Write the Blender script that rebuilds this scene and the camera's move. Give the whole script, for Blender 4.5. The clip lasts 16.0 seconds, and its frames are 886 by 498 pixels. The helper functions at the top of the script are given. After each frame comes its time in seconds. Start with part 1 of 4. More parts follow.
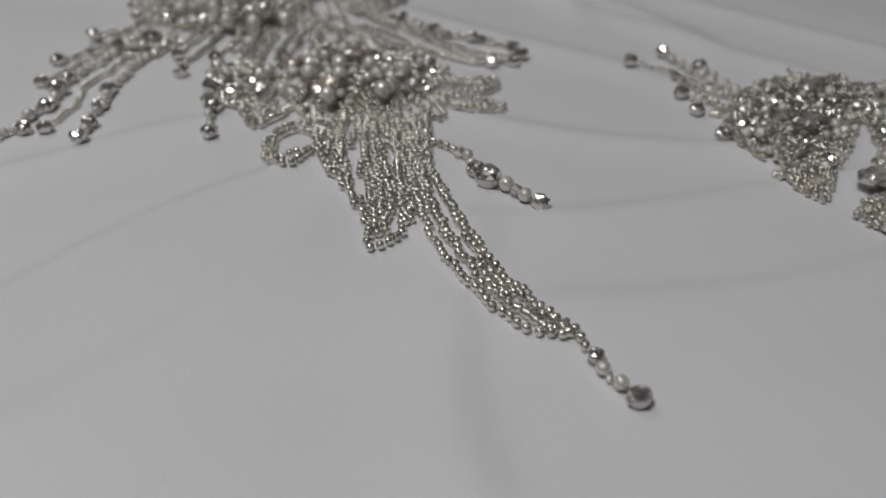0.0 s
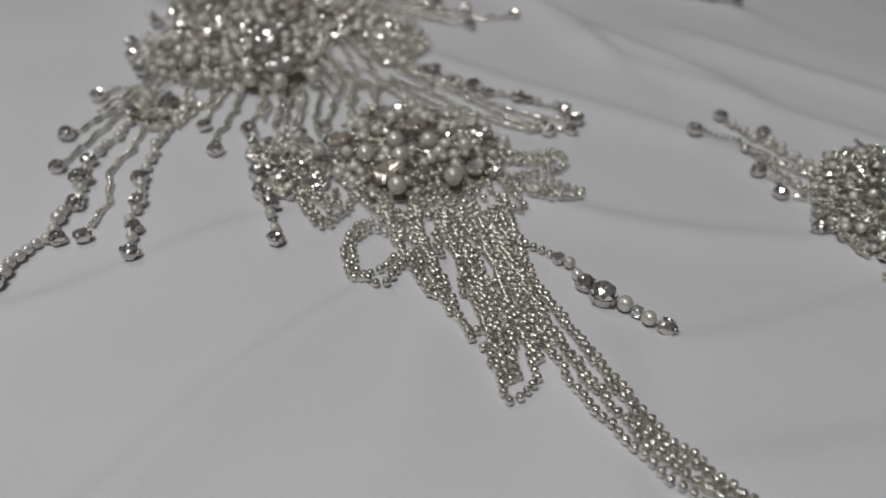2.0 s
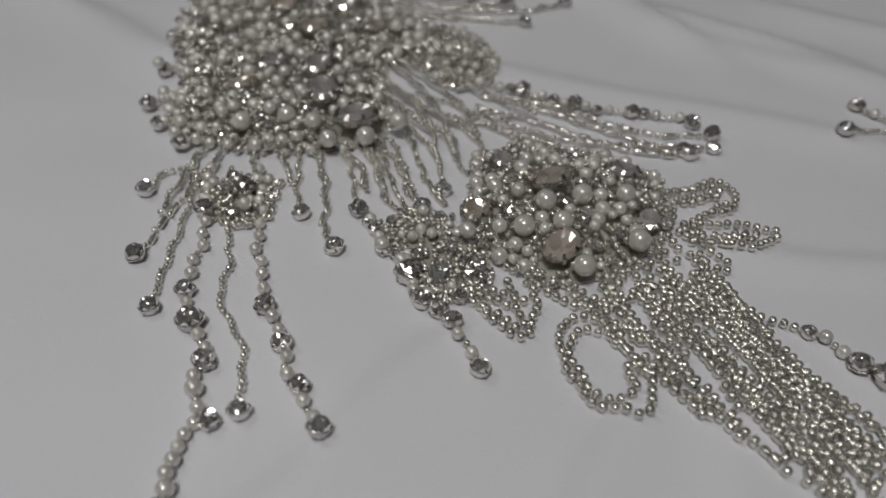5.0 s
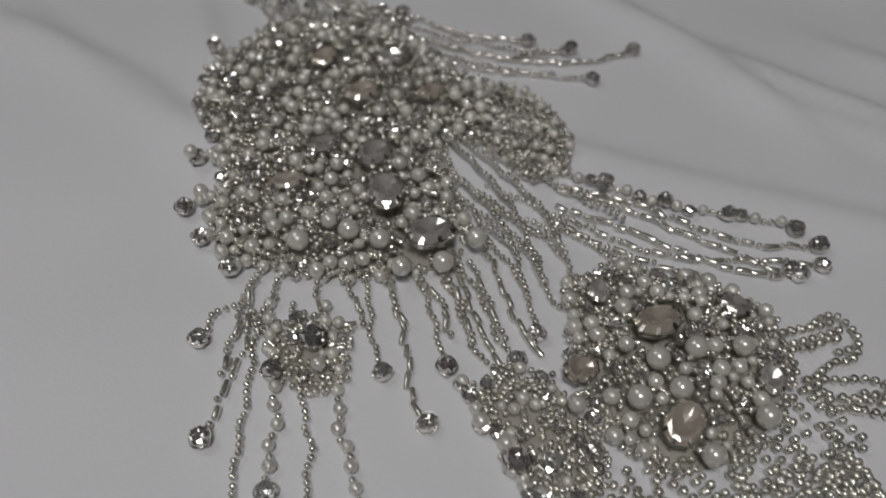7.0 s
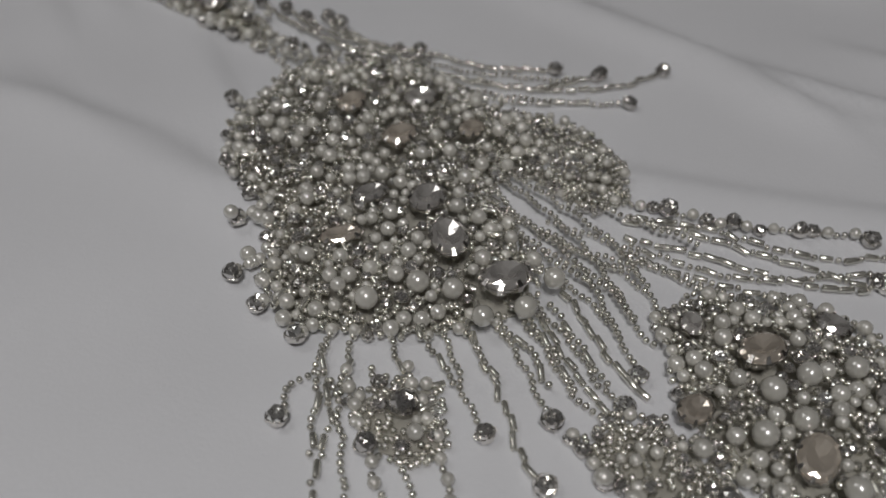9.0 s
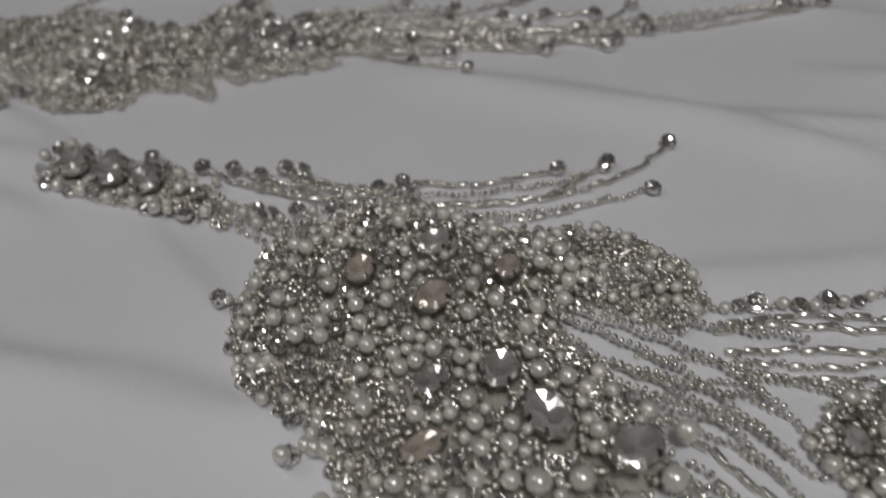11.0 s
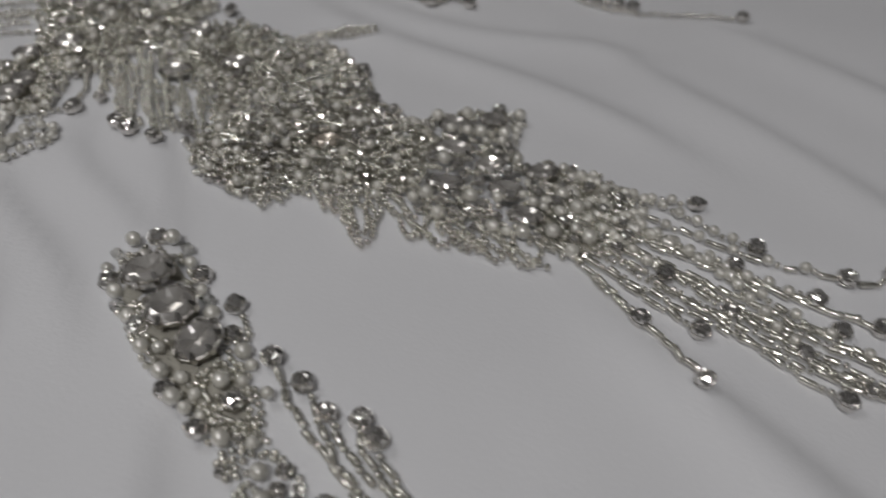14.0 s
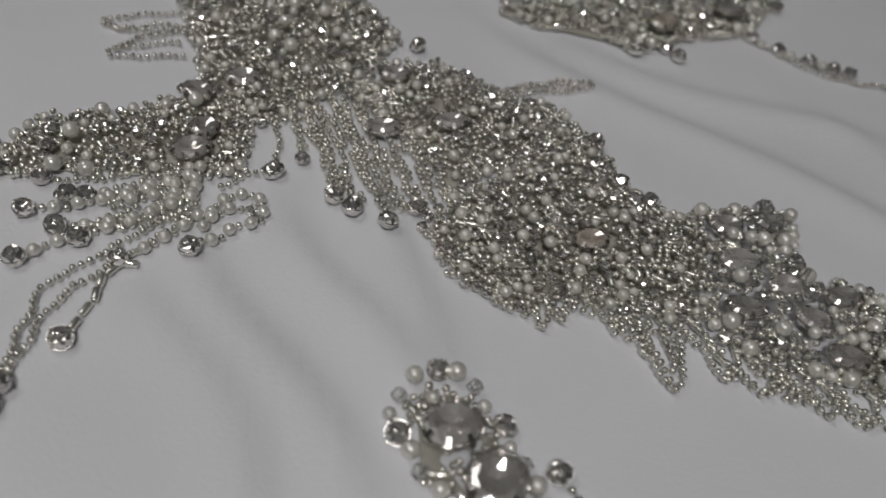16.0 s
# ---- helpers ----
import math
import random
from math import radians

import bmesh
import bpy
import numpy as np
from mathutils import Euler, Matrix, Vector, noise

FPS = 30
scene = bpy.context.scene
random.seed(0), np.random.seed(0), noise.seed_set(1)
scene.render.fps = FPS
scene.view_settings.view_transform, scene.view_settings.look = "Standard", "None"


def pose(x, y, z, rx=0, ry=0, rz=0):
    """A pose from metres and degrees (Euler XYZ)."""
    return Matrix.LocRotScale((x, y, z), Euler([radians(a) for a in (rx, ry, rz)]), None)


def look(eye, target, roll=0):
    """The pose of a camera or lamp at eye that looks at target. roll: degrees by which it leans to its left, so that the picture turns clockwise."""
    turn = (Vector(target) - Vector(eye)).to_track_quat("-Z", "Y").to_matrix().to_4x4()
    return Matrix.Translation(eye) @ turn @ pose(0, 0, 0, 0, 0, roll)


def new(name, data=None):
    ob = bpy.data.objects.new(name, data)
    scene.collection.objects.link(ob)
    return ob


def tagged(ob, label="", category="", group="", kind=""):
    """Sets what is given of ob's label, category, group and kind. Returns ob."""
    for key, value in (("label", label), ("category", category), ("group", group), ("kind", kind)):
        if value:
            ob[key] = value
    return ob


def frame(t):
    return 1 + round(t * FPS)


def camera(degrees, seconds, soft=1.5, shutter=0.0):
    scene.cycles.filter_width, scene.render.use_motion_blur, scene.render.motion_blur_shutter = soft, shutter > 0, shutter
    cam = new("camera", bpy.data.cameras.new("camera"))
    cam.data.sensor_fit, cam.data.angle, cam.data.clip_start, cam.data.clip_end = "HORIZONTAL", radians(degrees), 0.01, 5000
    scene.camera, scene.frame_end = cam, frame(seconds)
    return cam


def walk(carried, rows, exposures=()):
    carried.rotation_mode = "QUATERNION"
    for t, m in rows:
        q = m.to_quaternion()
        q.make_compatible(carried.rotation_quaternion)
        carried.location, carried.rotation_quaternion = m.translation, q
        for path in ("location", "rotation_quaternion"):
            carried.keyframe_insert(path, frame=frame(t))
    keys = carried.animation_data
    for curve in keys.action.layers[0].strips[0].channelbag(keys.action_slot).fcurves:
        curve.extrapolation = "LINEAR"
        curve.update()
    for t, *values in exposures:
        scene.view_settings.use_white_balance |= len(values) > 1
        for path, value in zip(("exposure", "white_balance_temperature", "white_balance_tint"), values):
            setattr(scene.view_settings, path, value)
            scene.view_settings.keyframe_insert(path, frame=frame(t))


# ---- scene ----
cam = camera(54.1, 16.0, shutter=0.5)
PATH = [
    (0, (0.00038, -0.00732, 0.12550), (-0.00035, 0.21078, -0.01604), -0.183),
    (0.5, (-0.01120, 0.00424, 0.13227), (-0.00661, 0.22091, -0.01138), 0.396),
    (1, (-0.02832, 0.01813, 0.14483), (-0.01421, 0.23037, -0.00470), 1.534),
    (1.5, (-0.04241, 0.03067, 0.15211), (-0.02105, 0.23969, -0.00104), 2.256),
    (2, (-0.05622, 0.04023, 0.15119), (-0.02799, 0.24934, -0.00072), 2.801),
    (2.5, (-0.06718, 0.05227, 0.14800), (-0.03522, 0.26136, -0.00320), 2.427),
    (3, (-0.08015, 0.06489, 0.14605), (-0.04265, 0.27270, -0.00564), 1.836),
    (3.2, (-0.08954, 0.06951, 0.14614), (-0.04537, 0.27582, -0.00580), 2.319),
    (5.3, (-0.13118, 0.13560, 0.16197), (-0.06820, 0.31878, -0.01146), 0.578),
    (5.5, (-0.13258, 0.14387, 0.16663), (-0.06940, 0.32312, -0.01079), 0.647),
    (6, (-0.13804, 0.16604, 0.17724), (-0.07116, 0.33600, -0.00780), 1.979),
    (6.5, (-0.14009, 0.18426, 0.18325), (-0.07245, 0.34969, -0.00558), 2.771),
    (7, (-0.14178, 0.20262, 0.18596), (-0.07412, 0.36555, -0.00503), 3.353),
    (7.5, (-0.14776, 0.21292, 0.18076), (-0.07573, 0.37940, -0.00551), 4.775),
    (8, (-0.15368, 0.22279, 0.17624), (-0.07768, 0.39009, -0.00770), 5.630),
    (8.2, (-0.15732, 0.22361, 0.17340), (-0.07821, 0.39208, -0.00816), 5.772),
    (10.3, (-0.18054, 0.26253, 0.17746), (-0.08098, 0.41483, -0.00826), -5.929),
    (10.5, (-0.18176, 0.27200, 0.17544), (-0.07651, 0.42441, -0.00702), -6.073),
    (11, (-0.17938, 0.29708, 0.17307), (-0.06001, 0.44942, -0.00054), -5.609),
    (11.5, (-0.14990, 0.31160, 0.17857), (-0.03531, 0.47104, 0.00813), -8.534),
    (12, (-0.09778, 0.32007, 0.18398), (-0.00681, 0.49164, 0.01110), -11.539),
    (12.5, (-0.08148, 0.33579, 0.17644), (0.00165, 0.51304, 0.00535), -5.058),
    (13, (-0.07077, 0.35318, 0.16494), (-0.00619, 0.53865, -0.00545), -1.567),
    (13.5, (-0.06453, 0.37135, 0.16021), (-0.02042, 0.56142, -0.01163), -0.755),
    (14, (-0.07683, 0.39594, 0.16624), (-0.04088, 0.58325, -0.01046), 1.846),
    (14.5, (-0.10372, 0.41793, 0.16949), (-0.06128, 0.60171, -0.00946), 6.043),
    (15, (-0.13098, 0.44252, 0.16966), (-0.08140, 0.62043, -0.01335), 9.238),
    (15.5, (-0.15087, 0.46143, 0.16718), (-0.09552, 0.63490, -0.01842), 10.823),
    (16, (-0.16572, 0.47409, 0.16230), (-0.10429, 0.64645, -0.02241), 11.485),
]
EXPOSURES = [(0, -0.36), (1.5, -0.36), (3, -0.38), (5.5, -0.48), (8, -0.55), (12.5, -0.42), (16, -0.34)]
walk(cam, [(t, look(eye, target, roll)) for t, eye, target, roll in PATH], exposures=EXPOSURES)
cam.data.dof.use_dof = True
cam.data.dof.focus_distance = 0.226
cam.data.dof.aperture_fstop = 10.0

# ---- world and large lights ----
world = bpy.data.worlds.new("room_air")
world.use_nodes = True
world.node_tree.nodes["Background"].inputs[0].default_value = (0.9, 0.95, 1.0, 1)
world.node_tree.nodes["Background"].inputs[1].default_value = 0.03
scene.world = world
scene.view_settings.exposure = 0.0

CEILING = 1.75
LAMPS = [(-0.50, -0.35, 20.0, 0.45), (-0.95, 1.25, 6.5, 0.80)]


def ceiling_lamp(x, y, watts, wide):
    data = bpy.data.lights.new("lamp_light", "AREA")
    data.shape, data.size, data.size_y = "RECTANGLE", wide, wide
    data.energy, data.color = watts, (1.0, 0.985, 0.98)
    ob = new("lamp_light", data)
    ob.matrix_world = pose(x, y, CEILING - 0.035)
    return ob


for lx, ly, lw, ls in LAMPS:
    ceiling_lamp(lx, ly, lw, ls)


# ---- materials ----
def material(name, colour, rough=0.5, metal=0.0, coat=0.0, spread=0.0, source="object", bump=0.0, scale=400.0, stain=0.0, sheen=0.0, clear=0.0, ior=1.5):
    """A principled material with grain relief, stains and a spread of tone from piece to piece."""
    m = bpy.data.materials.new(name)
    m.use_nodes = True
    nt = m.node_tree
    b = nt.nodes["Principled BSDF"]
    b.inputs["Roughness"].default_value = rough
    b.inputs["Metallic"].default_value = metal
    b.inputs["Coat Weight"].default_value = coat
    b.inputs["Coat Roughness"].default_value = 0.13
    b.inputs["Coat IOR"].default_value = 2.2
    b.inputs["Sheen Weight"].default_value = sheen
    b.inputs["Transmission Weight"].default_value = clear
    b.inputs["IOR"].default_value = ior
    tone = nt.nodes.new("ShaderNodeHueSaturation")
    tone.inputs["Color"].default_value = (*colour, 1)
    value = None
    if spread:
        rnd = nt.nodes.new("ShaderNodeObjectInfo" if source == "object" else "ShaderNodeNewGeometry")
        rng = nt.nodes.new("ShaderNodeMapRange")
        rng.inputs["To Min"].default_value, rng.inputs["To Max"].default_value = 1 - spread, 1 + spread
        nt.links.new(rnd.outputs["Random" if source == "object" else "Random Per Island"], rng.inputs["Value"])
        value = rng.outputs[0]
    if stain:
        no = nt.nodes.new("ShaderNodeTexNoise")
        no.inputs["Scale"].default_value, no.inputs["Detail"].default_value = 9.0, 5.0
        tc = nt.nodes.new("ShaderNodeTexCoord")
        nt.links.new(tc.outputs["Object"], no.inputs["Vector"])
        r2 = nt.nodes.new("ShaderNodeMapRange")
        r2.inputs["From Min"].default_value, r2.inputs["From Max"].default_value = 0.3, 0.7
        r2.inputs["To Min"].default_value, r2.inputs["To Max"].default_value = 1 - stain, 1 + stain
        nt.links.new(no.outputs["Fac"], r2.inputs["Value"])
        value = r2.outputs[0]
    if value:
        nt.links.new(value, tone.inputs["Value"])
    nt.links.new(tone.outputs[0], b.inputs["Base Color"])
    if bump:
        no = nt.nodes.new("ShaderNodeTexNoise")
        no.inputs["Scale"].default_value, no.inputs["Detail"].default_value = scale, 3.0
        tc = nt.nodes.new("ShaderNodeTexCoord")
        nt.links.new(tc.outputs["Object"], no.inputs["Vector"])
        bp = nt.nodes.new("ShaderNodeBump")
        bp.inputs["Strength"].default_value, bp.inputs["Distance"].default_value = bump, 0.0006
        nt.links.new(no.outputs["Fac"], bp.inputs["Height"])
        nt.links.new(bp.outputs[0], b.inputs["Normal"])
    return m


SHEET = material("white_satin_sheet", (0.78, 0.78, 0.80), 0.55, stain=0.03, bump=0.25, scale=900, sheen=0.2)
# the net's grey carries the shade that lies in the gaps between beads
NET = material("shade_grey_tulle", (0.44, 0.42, 0.365), 0.85, stain=0.15, bump=0.8, scale=1500)
PEARL = material("ivory_pearl", (0.64, 0.62, 0.56), 0.22, coat=1.0, spread=0.10, ior=2.4)
PEARLS = material("ivory_pearls", (0.64, 0.62, 0.56), 0.22, coat=1.0, spread=0.10, source="island", ior=2.4)
SEED = material("silver_lined_glass", (0.78, 0.76, 0.68), 0.19, metal=0.76, coat=1.0, spread=0.2, source="island")
SEED_ONE = material("silver_lined_bead", (0.78, 0.76, 0.68), 0.19, metal=0.76, coat=1.0, spread=0.2)
SILVER = material("silver_plate", (0.72, 0.70, 0.67), 0.2, metal=1.0, spread=0.15, bump=0.1, scale=1500)
CRYSTAL = material("foiled_crystal", (0.88, 0.86, 0.83), 0.08, metal=0.9, spread=0.2)
CHAMPAGNE = material("champagne_crystal", (0.80, 0.71, 0.60), 0.06, metal=0.6, coat=1.0, spread=0.12)
SMOKE = material("smoky_crystal", (0.74, 0.71, 0.67), 0.06, metal=0.66, coat=1.0, spread=0.2)
GLASS = material("clear_glass", (0.95, 0.95, 0.93), 0.04, clear=0.92, coat=0.5, spread=0.03)
# walls kept dark so that the cut stones mirror dark tones
WALL = material("dark_reflection_wall", (0.20, 0.19, 0.18), 0.8, stain=0.06, bump=0.2, scale=80)
CEIL = material("ceiling_paint", (0.55, 0.55, 0.54), 0.85, stain=0.04, bump=0.2, scale=80)
WOOD = material("table_wood", (0.30, 0.20, 0.12), 0.5, stain=0.2, bump=0.2, scale=60)
FLOOR = material("floor_vinyl", (0.22, 0.21, 0.20), 0.5, stain=0.15, bump=0.2, scale=60)
WHITE = material("lamp_frame_paint", (0.8, 0.8, 0.8), 0.5, stain=0.03)


# ---- mesh helpers ----
def mesh_from(name, verts, faces, mat, smooth=True):
    me = bpy.data.meshes.new(name)
    me.from_pydata([tuple(v) for v in verts], [], [tuple(f) for f in faces])
    me.polygons.foreach_set("use_smooth", [smooth] * len(me.polygons))
    me.materials.append(mat)
    me.update()
    return me


def lathe(profile, n):
    """Vertices and faces of a profile of (radius, height) turned round z."""
    v = [(r * math.cos(2 * math.pi * k / n), r * math.sin(2 * math.pi * k / n), h) for r, h in profile for k in range(n)]
    f = [(i * n + k, i * n + (k + 1) % n, (i + 1) * n + (k + 1) % n, (i + 1) * n + k) for i in range(len(profile) - 1) for k in range(n)]
    return v, f


def box(bm, x0, y0, z0, x1, y1, z1):
    m = Matrix.LocRotScale(((x0 + x1) / 2, (y0 + y1) / 2, (z0 + z1) / 2), None, (x1 - x0, y1 - y0, z1 - z0))
    return bmesh.ops.create_cube(bm, size=1, matrix=m)


def part(name, bm, mat, parent=None, label="", bevel=0.0):
    if bevel:
        bmesh.ops.bevel(bm, geom=bm.edges[:], offset=bevel, segments=2, affect="EDGES")
    me = bpy.data.meshes.new(name)
    bm.to_mesh(me)
    bm.free()
    me.materials.append(mat)
    ob = new(name, me)
    ob.parent = parent
    return tagged(ob, label)


# ---- the sheet and the unseen room ----
# folds of the sheet: ends in mm, width, height
FOLDS = [(-110, 167, -46, 230, 9, 1.4),
    (-139, 235, -81, 261, 8, 1.0),
    (6, 185, 8, 113, 12, 0.8),
    (24, 268, 93, 245, 7, 1.0),
    (37, 209, 133, 224, 8, 0.9),
    (31, 160, 118, 184, 12, 0.8),
    (-22, 401, 77, 304, 8, 1.0),
    (120, 398, 176, 329, 8, 1.1),
    (67, 389, 131, 315, 7, 1.0),
    (-182, 513, -138, 440, 9, 1.2),
    (32, 469, 85, 371, 8, 1.0),
    (12, 514, 52, 407, 9, 1.5),
    (61, 625, 131, 476, 10, 1.0),
    (115, 641, 183, 515, 10, 1.0),
    (-47, 702, 19, 628, 8, 1.2),
    (-30, 709, 29, 673, 7, 0.9),
    (-167, 622, -149, 569, 8, 1.1),
    (-144, 631, -133, 589, 8, 1.1),
    (-180, 607, -166, 560, 9, 0.9),
    (74, 403, 102, 352, 8, 1.0),
    (-126, 628, -118, 485, 10, 1.0),
    (-178, 508, -138, 443, 12, 0.8),
    (-84, 121, -44, 191, 12, 0.8)]


def fold_height(x, y):
    """Height of the sheet in metres; x and y in mm (numbers or arrays)."""
    z = 0.0
    for x0, y0, x1, y1, wide, high in FOLDS:
        dx, dy = x1 - x0, y1 - y0
        n = math.hypot(dx, dy)
        s = ((x - x0) * dx + (y - y0) * dy) / n / n
        bend = 5 * np.sin(3.1 * s + wide)
        d = ((y - y0) * dx - (x - x0) * dy) / n + bend
        ends = np.exp(-np.maximum(0, np.abs(s - 0.5) - 0.5) ** 2 * 9)
        z = z + 2.4 * high * ends * (np.exp(-np.where(d > 0, d / (0.35 * wide), d / (1.4 * wide)) ** 2))
    z = z + 0.6 * np.sin(x * 0.021 + y * 0.013) + 0.4 * np.sin(x * 0.043 - y * 0.027 + 1.0) + 0.2 * np.sin(x * 0.03 + y * 0.09)
    return z * 0.001


def build_sheet():
    fx = np.concatenate([np.linspace(-1200, -380, 14), np.arange(-360, 400, 4.0), np.linspace(420, 1200, 13)])
    fy = np.concatenate([np.linspace(-800, 20, 14), np.arange(40, 1000, 4.0), np.linspace(1020, 1700, 12)])
    gx, gy = np.meshgrid(fx, fy)
    gz = fold_height(gx, gy)
    v = np.stack([gx * 0.001, gy * 0.001, gz], -1).reshape(-1, 3)
    w, h = len(fx), len(fy)
    f = [(j * w + i, j * w + i + 1, (j + 1) * w + i + 1, (j + 1) * w + i) for j in range(h - 1) for i in range(w - 1)]
    ob = new("ground", mesh_from("ground", v.tolist(), f, SHEET))
    tagged(ob, "softly creased white satin sheet spread over the table", "sheet", kind="structure")


build_sheet()


def build_table():
    table = tagged(new("work_table"), "large wooden work table under the white sheet", "table")
    table.location = (0, 0.45, -0.76)
    bm = bmesh.new()
    box(bm, -1.2, -1.25, 0.71, 1.2, 1.25, 0.754)
    part("tabletop", bm, WOOD, table, bevel=0.004)
    for sx in (-1, 1):
        for sy in (-1, 1):
            bm = bmesh.new()
            box(bm, sx * 1.1 - 0.035, sy * 1.15 - 0.035, 0.0, sx * 1.1 + 0.035, sy * 1.15 + 0.035, 0.71)
            part("leg", bm, WOOD, table, bevel=0.004)


build_table()


# unseen shell, added only for reflections and bounced light on the beads
def build_room():
    x0, x1, y0, y1, z0 = -2.6, 2.6, -2.2, 3.2, -0.76
    for name, a in (("floor", (x0, y0, z0 - 0.1, x1, y1, z0)), ("wall_north", (x0, y1, z0, x1, y1 + 0.12, CEILING)), ("wall_south", (x0, y0 - 0.12, z0, x1, y0, CEILING)),
                    ("wall_west", (x0 - 0.12, y0 - 0.12, z0, x0, y1 + 0.12, CEILING)), ("wall_east", (x1, y0 - 0.12, z0, x1 + 0.12, y1 + 0.12, CEILING)),
                    ("ceiling", (x0 - 0.12, y0 - 0.12, CEILING, x1 + 0.12, y1 + 0.12, CEILING + 0.1))):
        bm = bmesh.new()
        box(bm, *a)
        ob = part(name, bm, FLOOR if name == "floor" else CEIL if name == "ceiling" else WALL)
        tagged(ob, "unseen plain room surface added for reflections and bounced light" if name != "floor" else "unseen dark plain vinyl floor added to close the room", name.split("_")[0], kind="structure")


build_room()


def build_lamp_frames():
    for lx, ly, lw, ls in LAMPS:
        h = ls / 2 + 0.02
        lamp = tagged(new("ceiling_light"), "square white ceiling light panel", "lamp", "ceiling lights")
        lamp.location = (lx, ly, CEILING)
        bm = bmesh.new()
        for s in (-1, 1):
            box(bm, s * h - 0.012, -h - 0.012, -0.04, s * h + 0.012, h + 0.012, 0)
            box(bm, -h + 0.012, s * h - 0.012, -0.04, h - 0.012, s * h + 0.012, 0)
        part("frame", bm, WHITE, lamp)


build_lamp_frames()

# ---- bead shapes, radius 1 ----
SEED_V, SEED_F = lathe([(0.30, -0.66), (0.62, -0.63), (0.88, -0.40), (1.0, 0.0), (0.88, 0.40), (0.62, 0.63), (0.30, 0.66)], 8)
BUGLE_V, BUGLE_F = lathe([(0.40, -1.0), (0.92, -0.98), (1.0, -0.9), (1.0, 0.9), (0.92, 0.98), (0.40, 1.0)], 7)
PEARL_V, PEARL_F = lathe([(0.03, -1.0)] + [(math.cos(a), math.sin(a)) for a in (-1.25, -0.9, -0.5, -0.1, 0.3, 0.7, 1.05, 1.35)] + [(0.03, 1.0)], 12)
SEED_V, BUGLE_V, PEARL_V = np.array(SEED_V), np.array(BUGLE_V), np.array(PEARL_V)
SEED_MESH = mesh_from("seed_bead", SEED_V, SEED_F, SEED_ONE)
GLASS_MESH = mesh_from("glass_bead", *lathe([(0.28, -0.8), (0.75, -0.78), (1.0, -0.5), (1.0, 0.5), (0.75, 0.78), (0.28, 0.8), (0.26, 0.0), (0.28, -0.8)], 10), GLASS)
PEARL_MESH = mesh_from("pearl", PEARL_V, PEARL_F, PEARL)


def cut_stone(name, n, mat, seed, deep=False):
    """A cut stone of radius 1 with girdle, crown facets and a broken table, flat shaded."""
    rng = random.Random(seed)
    rings = [(1.0, -0.05, 0.0), (1.0, 0.10, 0.0), (0.86, 0.42, 0.5), (0.62, 0.66, 0.0)]
    if deep:
        rings = [(1.0, -0.05, 0.0), (1.0, 0.08, 0.0), (0.86, 0.30, 0.5), (0.68, 0.40, 0.0), (0.36, 0.16, 0.5)]
    else:
        rings += [(0.38, 0.58, 0.5), (0.18, 0.70, 0.0)]
    v = []
    for r, h, off in rings:
        for k in range(n):
            a = 2 * math.pi * (k + off) / n
            j = 0.0 if r > 0.9 or h < 0 else 0.04 if deep else 0.12
            v.append((r * math.cos(a), r * math.sin(a), h + rng.uniform(-j, j)))
    f = []
    for i in range(len(rings) - 1):
        for k in range(n):
            a, b, c, d = i * n + k, i * n + (k + 1) % n, (i + 1) * n + (k + 1) % n, (i + 1) * n + k
            if rings[i][2] == rings[i + 1][2]:
                f.append((a, b, c, d))
            elif rings[i + 1][2] > rings[i][2]:
                f += [(a, b, d), (b, c, d)]
            else:
                f += [(a, b, c), (a, c, d)]
    v.append((0, 0, -0.02 if deep else 0.56))
    top = len(v) - 1
    f += [((len(rings) - 1) * n + k, (len(rings) - 1) * n + (k + 1) % n, top) for k in range(n)]
    return mesh_from(name, v, f, mat, smooth=False)


def cup(name, n, prongs):
    """A claw setting for a stone of radius 1 whose girdle lies at height 0."""
    v, f = ([], []) if n == 1 else lathe([(0.62, -0.70), (0.80, -0.66), (0.88, -0.40), (1.05, -0.12), (1.06, 0.03), (1.0, 0.03), (0.9, -0.2)], n)
    for p in range(prongs):
        a = 2 * math.pi * (p + 0.5) / prongs
        t = 0.12
        base = len(v)
        for r, h, w in ((1.10, -0.3, t), (1.10, 0.14, t), (0.86, 0.46, t * 0.6), (0.98, -0.3, t), (0.98, 0.10, t), (0.84, 0.38, t * 0.6)):
            for s in (-1, 1):
                v.append((r * math.cos(a) - s * w * math.sin(a), r * math.sin(a) + s * w * math.cos(a), h))
        for q in ((0, 1, 3, 2), (2, 3, 5, 4), (4, 5, 11, 10), (6, 8, 9, 7), (8, 10, 11, 9), (0, 2, 8, 6), (1, 7, 9, 3), (2, 4, 10, 8), (3, 9, 11, 5)):
            f.append(tuple(base + k for k in q))
    return mesh_from(name, v, f, SILVER, smooth=False)


CHATONS = [cut_stone("crystal", 8, CRYSTAL, s) for s in range(4)]
CUP_MESH = cup("setting", 12, 4)
OVALS = [cut_stone("oval_stone", 10, SMOKE, s + 10, True) for s in range(3)]
OVALS_WARM = [cut_stone("oval_stone", 10, CHAMPAGNE, s + 20, True) for s in range(3)]
OVAL_CUP = cup("oval_setting", 20, 0)
CLAW = cup("claw", 1, 1)

RADIUS = {"s": 1.0, "S": 1.3, "b": 0.95, "o": 1.8, "q": 1.35, "p": 1.7, "P": 2.25, "L": 3.1, "t": 1.5, "r": 2.0, "R": 2.7, "Q": 3.6}
